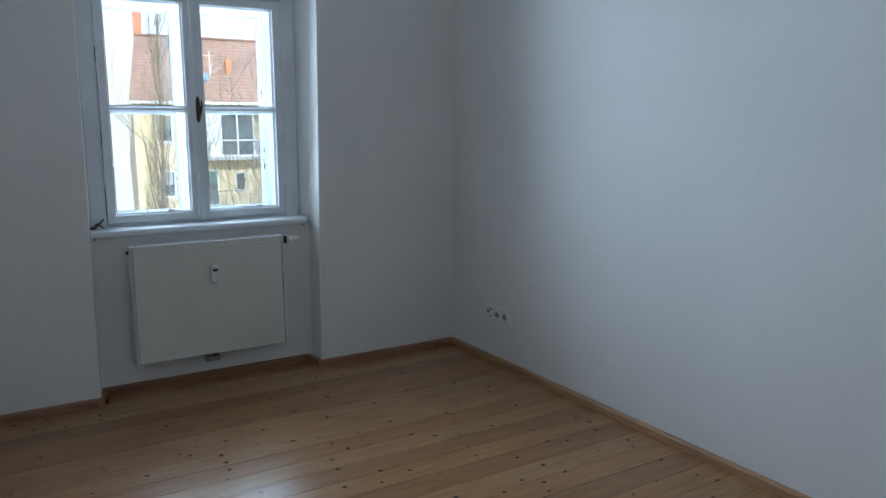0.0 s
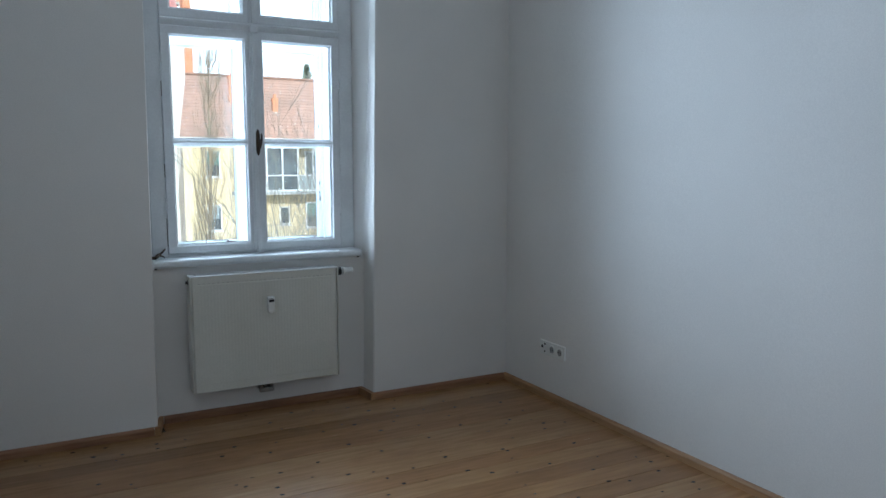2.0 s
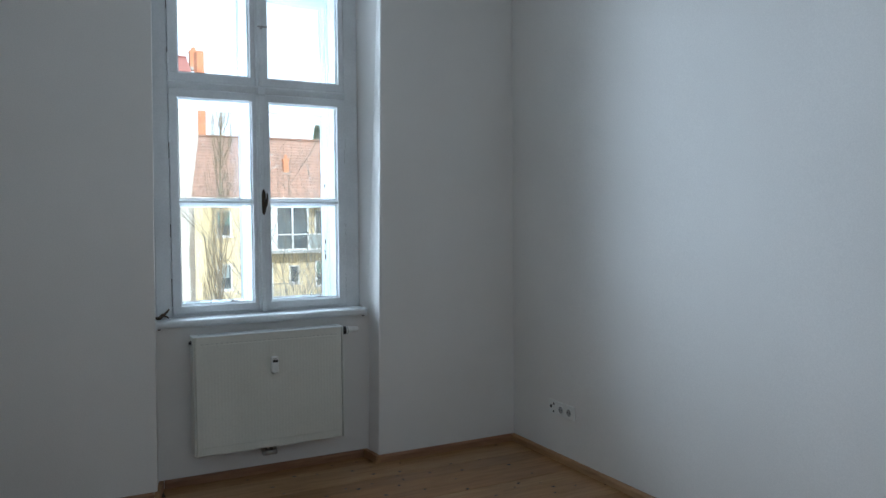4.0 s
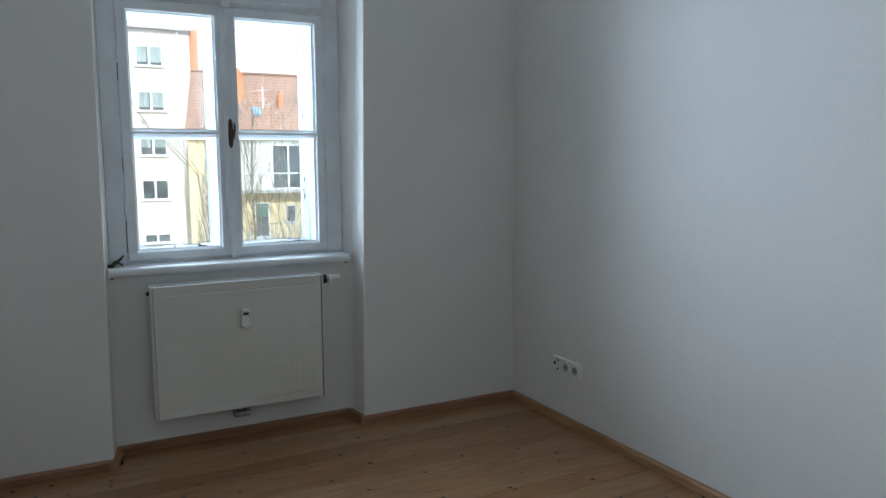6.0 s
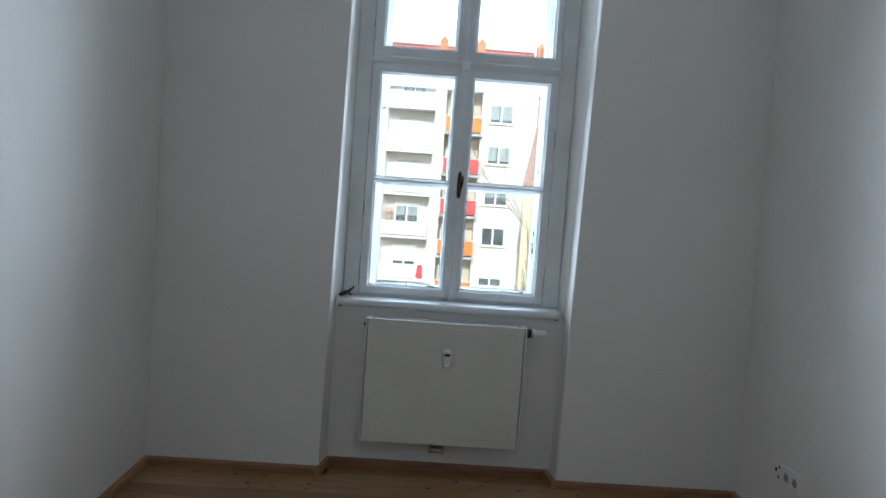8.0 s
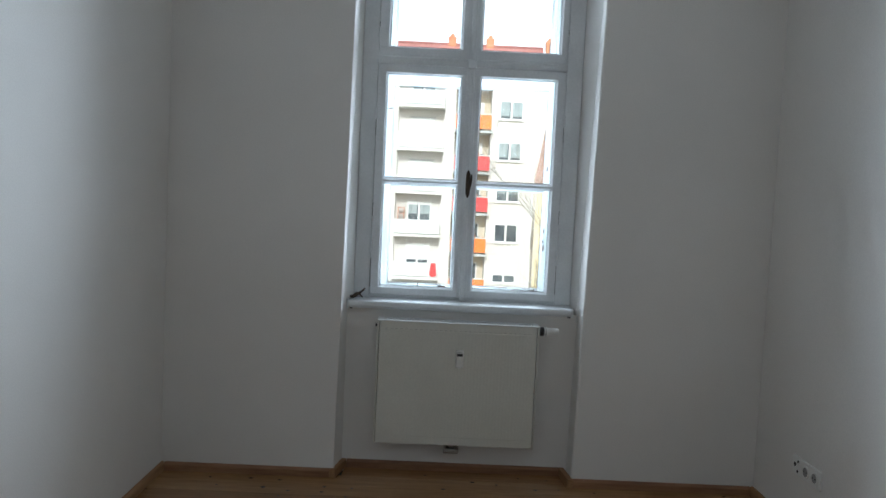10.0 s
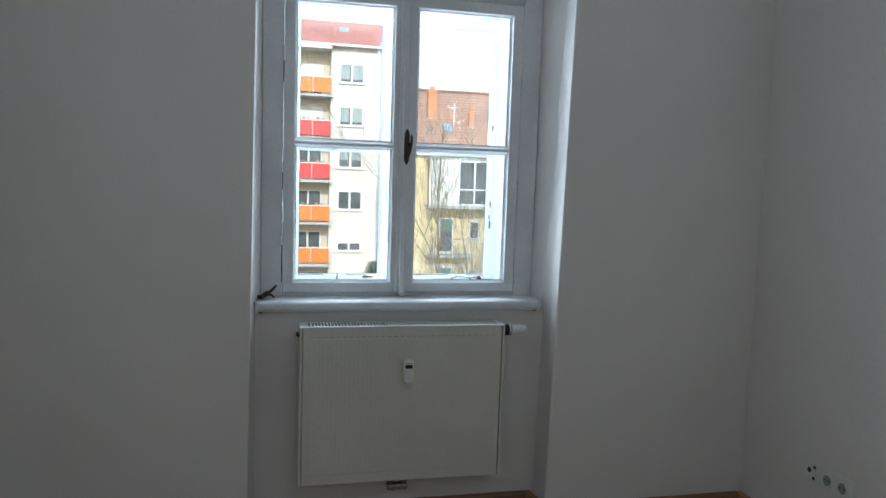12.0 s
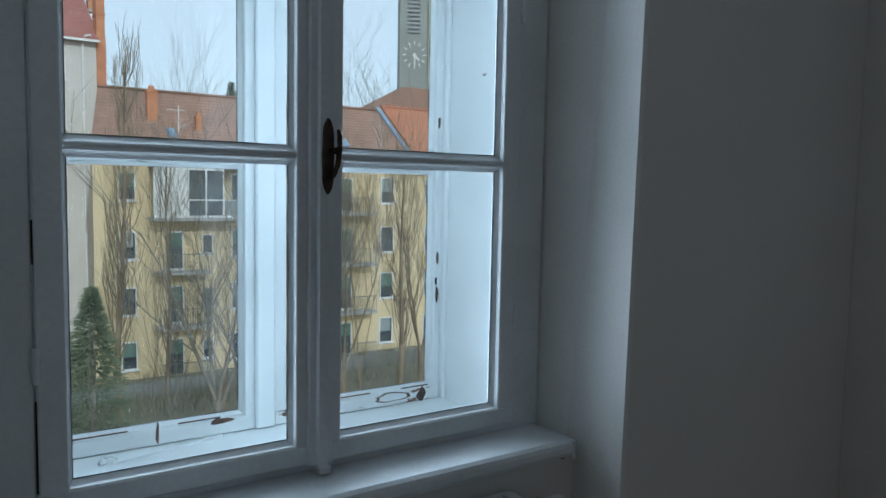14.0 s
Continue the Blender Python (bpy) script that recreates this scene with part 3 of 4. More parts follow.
# loose pieces in the window box
strip = part("paint_strip", prism([(-0.93, 0.45), (-0.70, 0.505), (-0.699, 0.515), (-0.93, 0.462)], 2, ZB + 0.0005, ZB + 0.006), OLD_PAINT)
tagged(strip, "loose white strip lying in the window box", "wood strip")
for x, y in ((-0.945, 0.47), (-0.53, 0.49)):
    hk = bmesh.new()
    add_lathe(hk, (x, y, ZB + 0.0005), (0, 0, 1), [(0, 0.009), (0.003, 0.009), (0.005, 0.005), (0.014, 0.004)], 12)
    add_tube(hk, [(x, y, ZB + 0.012), (x + 0.014, y - 0.006, ZB + 0.016), (x + 0.024, y - 0.012, ZB + 0.010)], [0.004, 0.004, 0.003], 8)
    tagged(part("hook_stub", hk, PAINT, smooth=True), "small white painted hook on the box floor", "hook", "box hooks")

# ---- radiator ----
RX0, RX1, RZ0, RZ1, RY0, RY1 = -1.010, -0.202, 0.168, 0.792, 0.030, 0.128
rad = thing("radiator", "cream enamelled flat panel radiator under the window", "radiator")
front = bmesh.new()
add_box(front, RX0 + 0.012, RX1 - 0.012, RY0 + 0.004, RY0 + 0.014, RZ0 + 0.002, RZ1 - 0.004, 0.003, 2)
# pressed face: shallow upright ribs between a plain band above and below
n_rib = 44
x_a, x_b, z_a, z_b = RX0 + 0.035, RX1 - 0.035, RZ0 + 0.045, RZ1 - 0.05
prev = None
for i in range(n_rib * 4 + 1):
    x = x_a + (x_b - x_a) * i / (n_rib * 4)
    y = RY0 + 0.0030 + 0.00012 * math.cos(math.tau * i / 4)
    col = [front.verts.new((x, RY0 + 0.0045, z_a - 0.006)), front.verts.new((x, y, z_a)), front.verts.new((x, y, z_b)), front.verts.new((x, RY0 + 0.0045, z_b + 0.006))]
    if prev:
        for k in range(3):
            front.faces.new((prev[k], col[k], col[k + 1], prev[k + 1]))
    prev = col
part("front_panel", front, RAD, rad)
# Flat dashes in darker enamel: the shade of the pressed marks is coloured in.
marks = bmesh.new()
for i in range(30):
    x = x_a + (x_b - x_a) * (i + 0.5) / 30
    add_box(marks, x - 0.007, x + 0.007, RY0 + 0.0034, RY0 + 0.0042, z_b + 0.0075, z_b + 0.010)
part("weld_marks", marks, RAD_MARK, rad, "faint row of pressed marks")
part("rear_panel", box(RX0 + 0.014, RX1 - 0.014, RY1 - 0.012, RY1, RZ0 + 0.004, RZ1 - 0.03, 0.003), RAD, rad)
# One block for the fins; the shade between the panels is its dark colour.
part("fin_block", box(RX0 + 0.05, RX1 - 0.05, RY0 + 0.018, RY1 - 0.016, RZ0 + 0.03, RZ1 - 0.05), DARK, rad, "block for the inner fins, coloured dark as shade")
for xa in (RX0, RX1 - 0.009):
    part("side_panel", box(xa, xa + 0.009, RY0, RY1 + 0.002, RZ0, RZ1 - 0.0035, 0.003, 2), RAD, rad)
grille = bmesh.new()
ga, gb, gy0, gy1 = RX0 + 0.032, RX1 - 0.028, RY0 + 0.017, RY1 - 0.012
add_box(grille, RX0 + 0.0005, RX1 - 0.0005, RY0 + 0.0005, gy0, RZ1 - 0.006, RZ1, 0.002, 2)
add_box(grille, RX0 + 0.0005, RX1 - 0.0005, gy1, RY1 + 0.0015, RZ1 - 0.006, RZ1, 0.002, 2)
add_box(grille, RX0 + 0.0006, ga, gy0 - 0.001, gy1 + 0.001, RZ1 - 0.0055, RZ1 - 0.0002)
add_box(grille, gb, RX1 - 0.0006, gy0 - 0.001, gy1 + 0.001, RZ1 - 0.0055, RZ1 - 0.0002)
gr = part("top_grille", grille, RAD_TOP, rad, "white slotted top grille")
n_sl = 60
slat = bpy.data.meshes.new("slat")
bm = box(-0.0033, 0.0033, gy0 - 0.001, gy1 + 0.001, RZ1 - 0.012, RZ1 - 0.0006)
bm.to_mesh(slat)
bm.free()
slat.materials.append(RAD_TOP)
for i in range(1, n_sl):
    ob = new("slat", slat)
    ob.parent = gr
    ob.location = (ga + (gb - ga) * i / n_sl, 0, 0)
plug = part("vent_plug", lathe((RX0, 0.078, RZ1 - 0.035), (-1, 0, 0), [(0, 0.012), (0.004, 0.012), (0.005, 0.008), (0.012, 0.008)], 14), BLACK, rad, "dark vent plug")
for x in (RX0 + 0.16, RX1 - 0.16):
    part("wall_bracket", boxes([(x - 0.015, x + 0.015, RY1, 0.151, RZ0 + 0.06, RZ1 - 0.1)], 0.002), RAD, rad)
# thermostat head
valve = part("valve_ring", lathe((RX1, 0.072, 0.762), (1, 0, 0), [(0, 0.012), (0.006, 0.012), (0.007, 0.023), (0.026, 0.023), (0.028, 0.016)], 22), BLACK, rad, "black valve collar")
head = bmesh.new()
add_lathe(head, (RX1 + 0.0275, 0.072, 0.762), (1, 0.02, 0.04), [(0, 0.021), (0.003, 0.0235), (0.012, 0.0235), (0.015, 0.021), (0.018, 0.0185), (0.05, 0.0175), (0.066, 0.0165), (0.072, 0.014), (0.074, 0.008)], 26)
part("thermostat_knob", head, PLASTIC, rad, "white thermostat knob", True)
part("scale_ring", lathe((RX1 + 0.0285, 0.072, 0.762), (1, 0.02, 0.04), [(0.004, 0.0238), (0.006, 0.0242), (0.008, 0.0238)], 26), GREY_PL_SHADE, rad)
# connection block and pipes under the radiator
hb = bmesh.new()
add_box(hb, -0.655, -0.575, 0.062, 0.096, 0.118, 0.142, 0.006, 2)
for x in (-0.64, -0.59):
    add_lathe(hb, (x, 0.079, 0.143), (0, 0, 1), [(0, 0.013), (0.012, 0.013), (0.013, 0.009), (0.03, 0.009)], 6)
    add_lathe(hb, (x, 0.062, 0.13), (0, -1, 0), [(0, 0.009), (0.008, 0.009), (0.009, 0.006), (0.012, 0.006)], 12)
    add_tube(hb, [(x, 0.09, 0.13), (x, 0.151, 0.13)], [0.008, 0.008], 12)
part("connection_block", hb, CHROME, rad, "dull metal valve block")

# heat cost meter clipped to the panel
meter = thing("heat_meter", "small white heat meter clipped on the radiator front", "heat meter")
MX, MZ = -0.594, 0.618
part("case", box(MX - 0.019, MX + 0.019, RY0 - 0.026, RY0 + 0.0022, MZ - 0.046, MZ + 0.042, 0.006, 3), PLASTIC, meter)
part("display", box(MX - 0.014, MX + 0.014, RY0 - 0.0268, RY0 - 0.0255, MZ + 0.012, MZ + 0.026, 0.0004), BLACK, meter, "black display")
part("print_bar", box(MX - 0.012, MX + 0.008, RY0 - 0.0266, RY0 - 0.0255, MZ + 0.031, MZ + 0.034), GREY_PL_SHADE, meter)
part("seal", box(MX - 0.008, MX + 0.008, RY0 - 0.018, RY0 + 0.002, MZ - 0.053, MZ - 0.0462, 0.002), PLASTIC, meter)

# ---- triple wall socket ----
sock = thing("wall_socket", "white triple wall outlet with one open antenna insert", "wall outlet")
SY0, SY1, SZ0, SZ1 = -0.616, -0.384, 0.260, 0.340
part("cover_frame", box(XR - 0.010, XR + 0.001, SY0, SY1, SZ0, SZ1, 0.003, 2), PLASTIC, sock)
for i, yc in enumerate((-0.576, -0.503)):
    zc = (SZ0 + SZ1) / 2
    ins = part("insert", lathe((XR - 0.0098, yc, zc), (-1, 0, 0), [(0, 0.027), (0.003, 0.027), (0.004, 0.0245)], 28), PLASTIC, sock)
    # Flat grey disc; the shade of the socket well is put into its colour.
    part("recess", lathe((XR - 0.0137, yc, zc), (-1, 0, 0), [(0, 0.0195), (0.0006, 0.0195)], 28), GREY_PL_SHADE, ins, "grey disc coloured as the shade in the socket well")
    for dy in (-0.0095, 0.0095):
        part("contact_hole", lathe((XR - 0.0142, yc + dy, zc), (-1, 0, 0), [(0, 0.0035), (0.0006, 0.0035)], 12), BLACK, ins)
yc, zc = -0.424, (SZ0 + SZ1) / 2
for dy, dz, r in ((0.016, 0.004, 0.0095), (-0.010, 0.022, 0.0065), (-0.008, -0.022, 0.0065)):
    part("antenna_port", lathe((XR - 0.0096, yc + dy, zc + dz), (-1, 0, 0), [(0, r), (0.002, r), (0.0024, r * 0.8)], 16), BLACK, sock, "black antenna port")
for ob in sock.children_recursive:
    out_of_square(ob)

# ---- outdoors ----
ground_bm = bmesh.new()
bmesh.ops.create_grid(ground_bm, x_segments=40, y_segments=40, size=1500)
for v in ground_bm.verts:
    v.co.z = GROUND
tagged(part("ground", ground_bm, GRASS_G), "winter lawn and bare ground in the courtyard", "ground", kind="structure")


def out_window(house, x, y, z, w, h, frame_mat=WHITE_OUT, fill=None, leaves=2, fill_part=1.0):
    """A facade window facing the room: frame, a pane to each leaf and a curtain or shutter behind or before them."""
    bm = bmesh.new()
    t = 0.07
    for r in ((x - w / 2, x + w / 2, z - h / 2, z - h / 2 + t), (x - w / 2, x + w / 2, z + h / 2 - t, z + h / 2), (x - w / 2, x - w / 2 + t, z - h / 2 + t, z + h / 2 - t), (x + w / 2 - t, x + w / 2, z - h / 2 + t, z + h / 2 - t)):
        add_box(bm, r[0], r[1], y - 0.05, y + 0.04, r[2], r[3])
    for k in range(1, leaves):
        xx = x - w / 2 + w * k / leaves
        add_box(bm, xx - 0.05, xx + 0.05, y - 0.04, y + 0.04, z - h / 2 + t, z + h / 2 - t)
    add_box(bm, x - w / 2 - 0.08, x + w / 2 + 0.08, y - 0.14, y + 0.02, z - h / 2 - 0.07, z - h / 2)
    win = part("window", bm, frame_mat, house)
    for k in range(leaves):
        a, b = x - w / 2 + w * k / leaves + t, x - w / 2 + w * (k + 1) / leaves - t
        part("pane", box(a, b, y - 0.015, y + 0.02, z - h / 2 + t, z + h / 2 - t), PANE_OUT, win)
        if fill is not None:
            hh = (h - 2 * t) * fill_part
            inset = 0.12 * (b - a) if fill is CURTAIN else 0.0
            part("curtain" if fill is CURTAIN else "blind", box(a, b - inset if k == 0 else b, y - 0.025, y - 0.0155, z + h / 2 - t - hh, z + h / 2 - t), fill, win)
    return win


def chimney(parent, x, y, z0, z1, w=0.7, d=0.7):
    ch = part("chimney", boxes([(x - w / 2, x + w / 2, y - d / 2, y + d / 2, z0, z1 - 0.25), (x - w / 2 - 0.03, x + w / 2 + 0.03, y - d / 2 - 0.03, y + d / 2 + 0.03, z1 - 0.25, z1 - 0.1), (x - w / 4, x + w / 4, y - d / 4, y + d / 4, z1 - 0.1, z1 + 0.15)]), BRICK_M, parent, "orange brick chimney")
    part("flashing", box(x - w / 2 - 0.06, x + w / 2 + 0.06, y - d / 2 - 0.1, y - d / 2 - 0.002, z0 - 0.05, z0 + 0.14), CONCRETE, ch)


def gable_roof(parent, x0, x1, y0, y1, ze, zr, mat, over=0.4):
    ym = (y0 + y1) / 2
    sl = (zr - ze) / (ym - y0)
    pts = [(y0 - over, ze - over * sl), (ym, zr), (y1 + over, ze - over * sl), (y1 + over, ze - over * sl - 0.2), (ym, zr - 0.2), (y0 - over, ze - over * sl - 0.2)]
    rf = part("roof", prism(pts, 0, x0 - 0.2, x1 + 0.2), mat, parent)
    part("gutter", box(x0 - 0.2, x1 + 0.2, y0 - over - 0.14, y0 - over - 0.002, ze - over * sl - 0.2, ze - over * sl - 0.06), WHITE_OUT, rf)
    part("ridge_tiles", box(x0 - 0.2, x1 + 0.2, ym - 0.14, ym + 0.14, zr - 0.04, zr + 0.08), mat, rf)
    return rf


# tall pale block with coloured balconies
WY = 46.6
block = thing("apartment_block", "tall cream-white apartment block with orange and red balconies", "apartment building", loc=(-6, WY, GROUND))
WX1 = 6.42
OX0, OX1, PX0, LX0 = 0.18, 2.62, -0.55, -3.65
ZE = 9.85
part("wall", boxes([(OX1, WX1, WY, WY + 10, GROUND, ZE), (PX0, OX0, WY - 0.35, WY + 9.99, GROUND, ZE), (-22, LX0, WY - 0.003, WY + 9.98, GROUND, ZE)]), STUCCO, block)
part("loggia_wall", box(OX0, OX1, WY + 1.2, WY + 9.9, GROUND, ZE), LOGGIA, block)
part("loggia_wall", box(LX0, PX0, WY + 0.4, WY + 9.9, GROUND, ZE), STUCCO, block)
part("loggia_ceiling", box(OX0 + 0.001, OX1 - 0.001, WY - 0.5, WY + 1.19, ZE - 0.55, ZE - 0.35), STUCCO, block)
gable_roof(block, -22, WX1 - 0.1, WY, WY + 10, ZE + 0.12, 13.15, ROOF_RED)
part("skylight", box(3.2, 3.8, WY + 1.2, WY + 1.9, 10.4, 11.0), METAL_B, block)
for cx in (-0.2, 2.6, 7.0):
    chimney(block, cx, WY + 5, 12.3, 13.75, 0.55, 0.7)
# brick party wall along its end, rising past the eave
part("party_wall", boxes([(WX1 + 0.003, WX1 + 0.5, WY - 0.1, WY + 10, GROUND, ZE + 0.1), (WX1 + 0.006, WX1 + 0.46, WY - 0.08, WY + 1.2, ZE + 0.1, 12.6), (WX1 - 0.02, WX1 + 0.5, WY - 0.12, WY + 1.24, 11.2, 11.3), (WX1 + 0.05, WX1 + 0.6, WY + 0.2, WY + 1.0, 6.2, 7.0)]), BRICK_M, block, "orange brick party wall with a stack")
part("downpipe", lathe((WX1 - 0.75, WY - 0.12, GROUND), (0, 0, 1), [(0, 0.06), (18.2, 0.06)], 8), WHITE_OUT, block)
part("pipe_bend", add_tube(bmesh.new(), [(WX1 - 0.75, WY - 0.12, ZE - 0.3), (WX1 - 0.6, WY - 0.3, ZE), (WX1 - 0.35, WY - 0.45, ZE + 0.05)], [0.07, 0.07, 0.07], 8), WHITE_OUT, block)
panel_mats = [ORANGE, RED, RED, ORANGE, ORANGE, RED]
for k in range(6):
    wc = 7.87 - 2.77 * k
    out_window(block, 3.97, WY - 0.03, wc, 1.6, 1.25, WHITE_OUT, CURTAIN if k < 3 else (BLIND if k == 4 else None), 2, 0.85 if k < 2 else 0.6)
    bal = part("balcony", box(OX0 + 0.01, OX1 + 0.12, WY - 0.55, WY + 1.19, wc - 1.63, wc - 1.47), CONCRETE, block)
    half = (OX1 - OX0) / 2
    for j in range(2):
        a = OX0 + 0.05 + j * half
        part("balcony_panel", box(a, a + half - 0.05, WY - 0.53, WY - 0.49, wc - 1.36, wc - 0.42), panel_mats[k], bal)
    part("handrail", boxes([(OX0 + 0.03, OX1 + 0.1, WY - 0.55, WY - 0.47, wc - 0.40, wc - 0.35)] + [(OX0 + 0.02 + j * half, OX0 + 0.05 + j * half, WY - 0.54, WY - 0.48, wc - 1.47, wc - 0.4) for j in range(3)]), WHITE_OUT, bal)
    out_window(block, 1.3, WY + 1.15, wc - 0.4, 1.75, 2.0, WHITE_OUT, BLIND if k in (0, 1) else None, 2, 0.6)
    if k in (1, 2, 3):
        for j in range(7):
            xx = OX0 + 0.3 + j * 0.3
            part("flower_box", box(xx, xx + 0.22, WY - 0.44, WY - 0.24, wc - 0.6, wc - 0.3 + 0.06 * ((j * 5) % 3), 0.03), FENCE_M if j % 2 else BRICK_M, bal)
for k in range(6):
    zs = 7.82 - 2.87 * k
    bal = part("balcony", box(LX0 + 0.01, PX0 - 0.01, WY - 0.95, WY + 0.39, zs - 0.12, zs + 0.06), STUCCO, block)
    for j in range(2):
        a = LX0 + 0.05 + j * 1.52
        part("balcony_panel", box(a, a + 1.46, WY - 0.93, WY - 0.90, zs + 0.12, zs + 0.95), RAIL_W, bal)
    part("handrail", boxes([(LX0 + 0.03, PX0 - 0.03, WY - 0.96, WY - 0.88, zs + 0.97, zs + 1.03)] + [(LX0 + 0.0 + j * 1.51, LX0 + 0.04 + j * 1.51, WY - 0.95, WY - 0.89, zs + 0.06, zs + 0.97) for j in range(3)]), WHITE_OUT, bal)
    out_window(block, -2.0, WY + 0.35, zs + 1.15, 1.6, 1.9, WHITE_OUT, CURTAIN if k in (0, 3) else BLIND, 2, (0.45, 0.9, 0.9, 0.35, 0.5, 0.6)[k])
    part("blind_box", box(-2.85, -1.15, WY + 0.26, WY + 0.399, zs + 2.12, zs + 2.27), CONCRETE if k in (1, 2) else WHITE_OUT, bal)
for k in range(6):
    for xw in (-8.5, -13.5, -18.5):
        out_window(block, xw, WY - 0.04, 7.87 - 2.77 * k, 1.6, 1.3, WHITE_OUT, CURTAIN, 2, 0.7)
shelf_z = 7.82 - 2.87 * 3 + 0.06
rack = thing("balcony_shelf", "narrow brown shelf standing on a balcony", "shelf", loc=(-3.2, WY, shelf_z))
part("side", box(-3.42, -3.38, WY - 0.4, WY, shelf_z + 0.001, shelf_z + 1.8), BRICK_M, rack)
part("side", box(-3.02, -2.98, WY - 0.4, WY, shelf_z + 0.001, shelf_z + 1.8), BRICK_M, rack)
for j in range(5):
    part("board", box(-3.38, -3.02, WY - 0.39, WY, shelf_z + 0.1 + j * 0.4, shelf_z + 0.14 + j * 0.4), BRICK_M, rack)
cz = 7.82 - 2.87 * 4 + 1.03
cloth = tagged(part("hung_cloth", prism([(-1.02, cz), (-0.7, cz), (-0.62, cz - 0.85), (-0.9, cz - 0.95), (-1.12, cz - 0.8)], 1, WY - 0.99, WY - 0.965), RED), "pink cloth hung over a balcony rail", "cloth")

# long yellow house
YY = 38.5
house = thing("yellow_house", "long four-storey yellow house with a weathered tile roof", "house", loc=(20, YY, GROUND))
HX0, HX1 = 4.85, 23.2
part("wall", boxes([(HX0, 60, YY, YY + 10, GROUND, 3.0)]), YELLOW, house)
part("gable_wall", prism([(YY + 0.01, 2.99), (YY + 5, 6.3), (YY + 9.99, 2.99)], 0, HX0 + 0.01, HX0 + 0.3), YELLOW, house)
gable_roof(house, HX0, HX1, YY, YY + 10, 3.1, 6.72, ROOF_OLD)
gable_roof(house, HX1 + 0.6, 60, YY - 0.3, YY + 10, 3.15, 7.0, ROOF_NEW)
part("valley_sheet", prism([(YY - 0.6, 2.7), (YY + 5, 6.95), (YY + 5, 6.75), (YY - 0.6, 2.5)], 0, HX1 + 0.1, HX1 + 0.5), METAL_B, house, "blue-grey metal sheet strip on the roof")
for ob in house.children_recursive:
    for v in ob.data.vertices:
        if v.co.x < 10 and v.co.y > YY:
            v.co.x += 0.26 * (v.co.y - YY)
chimney(house, 8.22, YY + 2.6, 4.6, 6.55, 0.52, 0.52)
chimney(house, 10.5, YY + 1.9, 4.2, 5.3, 0.3, 0.3)
chimney(house, 14.5, YY + 4.5, 6.1, 7.25, 0.5, 0.5)
for sx in (8.7, 18.9):
    part("skylight", prism([(YY + 1.1, 3.92), (YY + 1.7, 4.36), (YY + 1.7, 4.46), (YY + 1.1, 4.02)], 0, sx, sx + 0.5), METAL_B, house, "small roof window")
rows_z = (1.3, -1.7, -4.55, -7.35)
for col, (xw, ww, wh) in enumerate(((6.42, 0.78, 1.45), (10.4, 0.6, 1.05), (12.1, 0.85, 1.5), (14.3, 0.85, 1.5), (21.4, 0.95, 1.6), (24.6, 0.95, 1.6), (27.8, 0.95, 1.6))):
    for r, z in enumerate(rows_z):
        if r == 0 and 8 < xw < 12:
            continue
        out_window(house, xw, YY - 0.03, z, ww, wh, WHITE_OUT, (SHUTTER if (col + r) % 3 == 0 else CURTAIN if (col + r) % 3 == 1 else None), 1, 0.55)
for xd in (8.72, 16.4, 18.6):
    for r, z in enumerate(rows_z):
        if xd < 9 and r == 0:
            continue
        out_window(house, xd, YY - 0.03, z - 0.3, 0.85, 2.0, WHITE_OUT, SHUTTER, 1, 0.4)
        if xd == 16.4:
            continue
        bal = part("balcony", box(xd - 1.0, xd + 1.6, YY - 1.1, YY - 0.001, z - 1.5, z - 1.36), CONCRETE, house)
        rb = boxes([(xd - 0.98, xd + 1.58, YY - 1.09, YY - 1.05, z - 0.46, z - 0.41)])
        for j in range(22):
            xx = xd - 0.97 + j * 0.12
            add_box(rb, xx, xx + 0.022, YY - 1.08, YY - 1.06, z - 1.36, z - 0.46)
        part("railing", rb, FENCE_M, bal)
# glazed top balcony
BY = YY - 1.3
bay = part("glazed_balcony", boxes([(7.4, 13.1, BY, YY - 0.002, -0.42, -0.26), (7.4, 13.1, BY, YY - 0.002, 2.27, 2.39)]), CONCRETE, house, "white glazed balcony with roller blinds")
bars = bmesh.new()
for xx in (7.4, 9.05, 9.95, 10.85, 11.75, 13.02):
    add_box(bars, xx, xx + 0.08, BY, BY + 0.08, -0.26, 2.27)
add_box(bars, 9.05, 13.1, BY - 0.005, BY + 0.075, 0.62, 0.69)
add_box(bars, 7.4, 13.1, BY - 0.006, BY + 0.074, -0.25, -0.14)
add_box(bars, 7.4, 10.9, BY - 0.007, BY + 0.073, 2.17, 2.265)
part("bars", bars, WHITE_OUT, bay)
part("blind", box(7.49, 9.04, BY + 0.03, BY + 0.05, -0.2, 2.25), BLIND, bay, "pale roller blind")
for j in range(16):
    part("blind_slat", box(7.5, 9.03, BY + 0.018, BY + 0.0295, -0.1 + j * 0.145, 0.03 + j * 0.145), BLIND, bay)
for a, b in ((9.14, 9.94), (10.04, 10.84)):
    part("pane", box(a, b, BY + 0.035, BY + 0.05, -0.2, 2.25), PANE_OUT, bay)
for a, b in ((10.94, 11.74), (11.84, 13.01)):
    part("lower_panel", box(a, b, BY + 0.035, BY + 0.05, -0.14, 0.62), CURTAIN, bay)

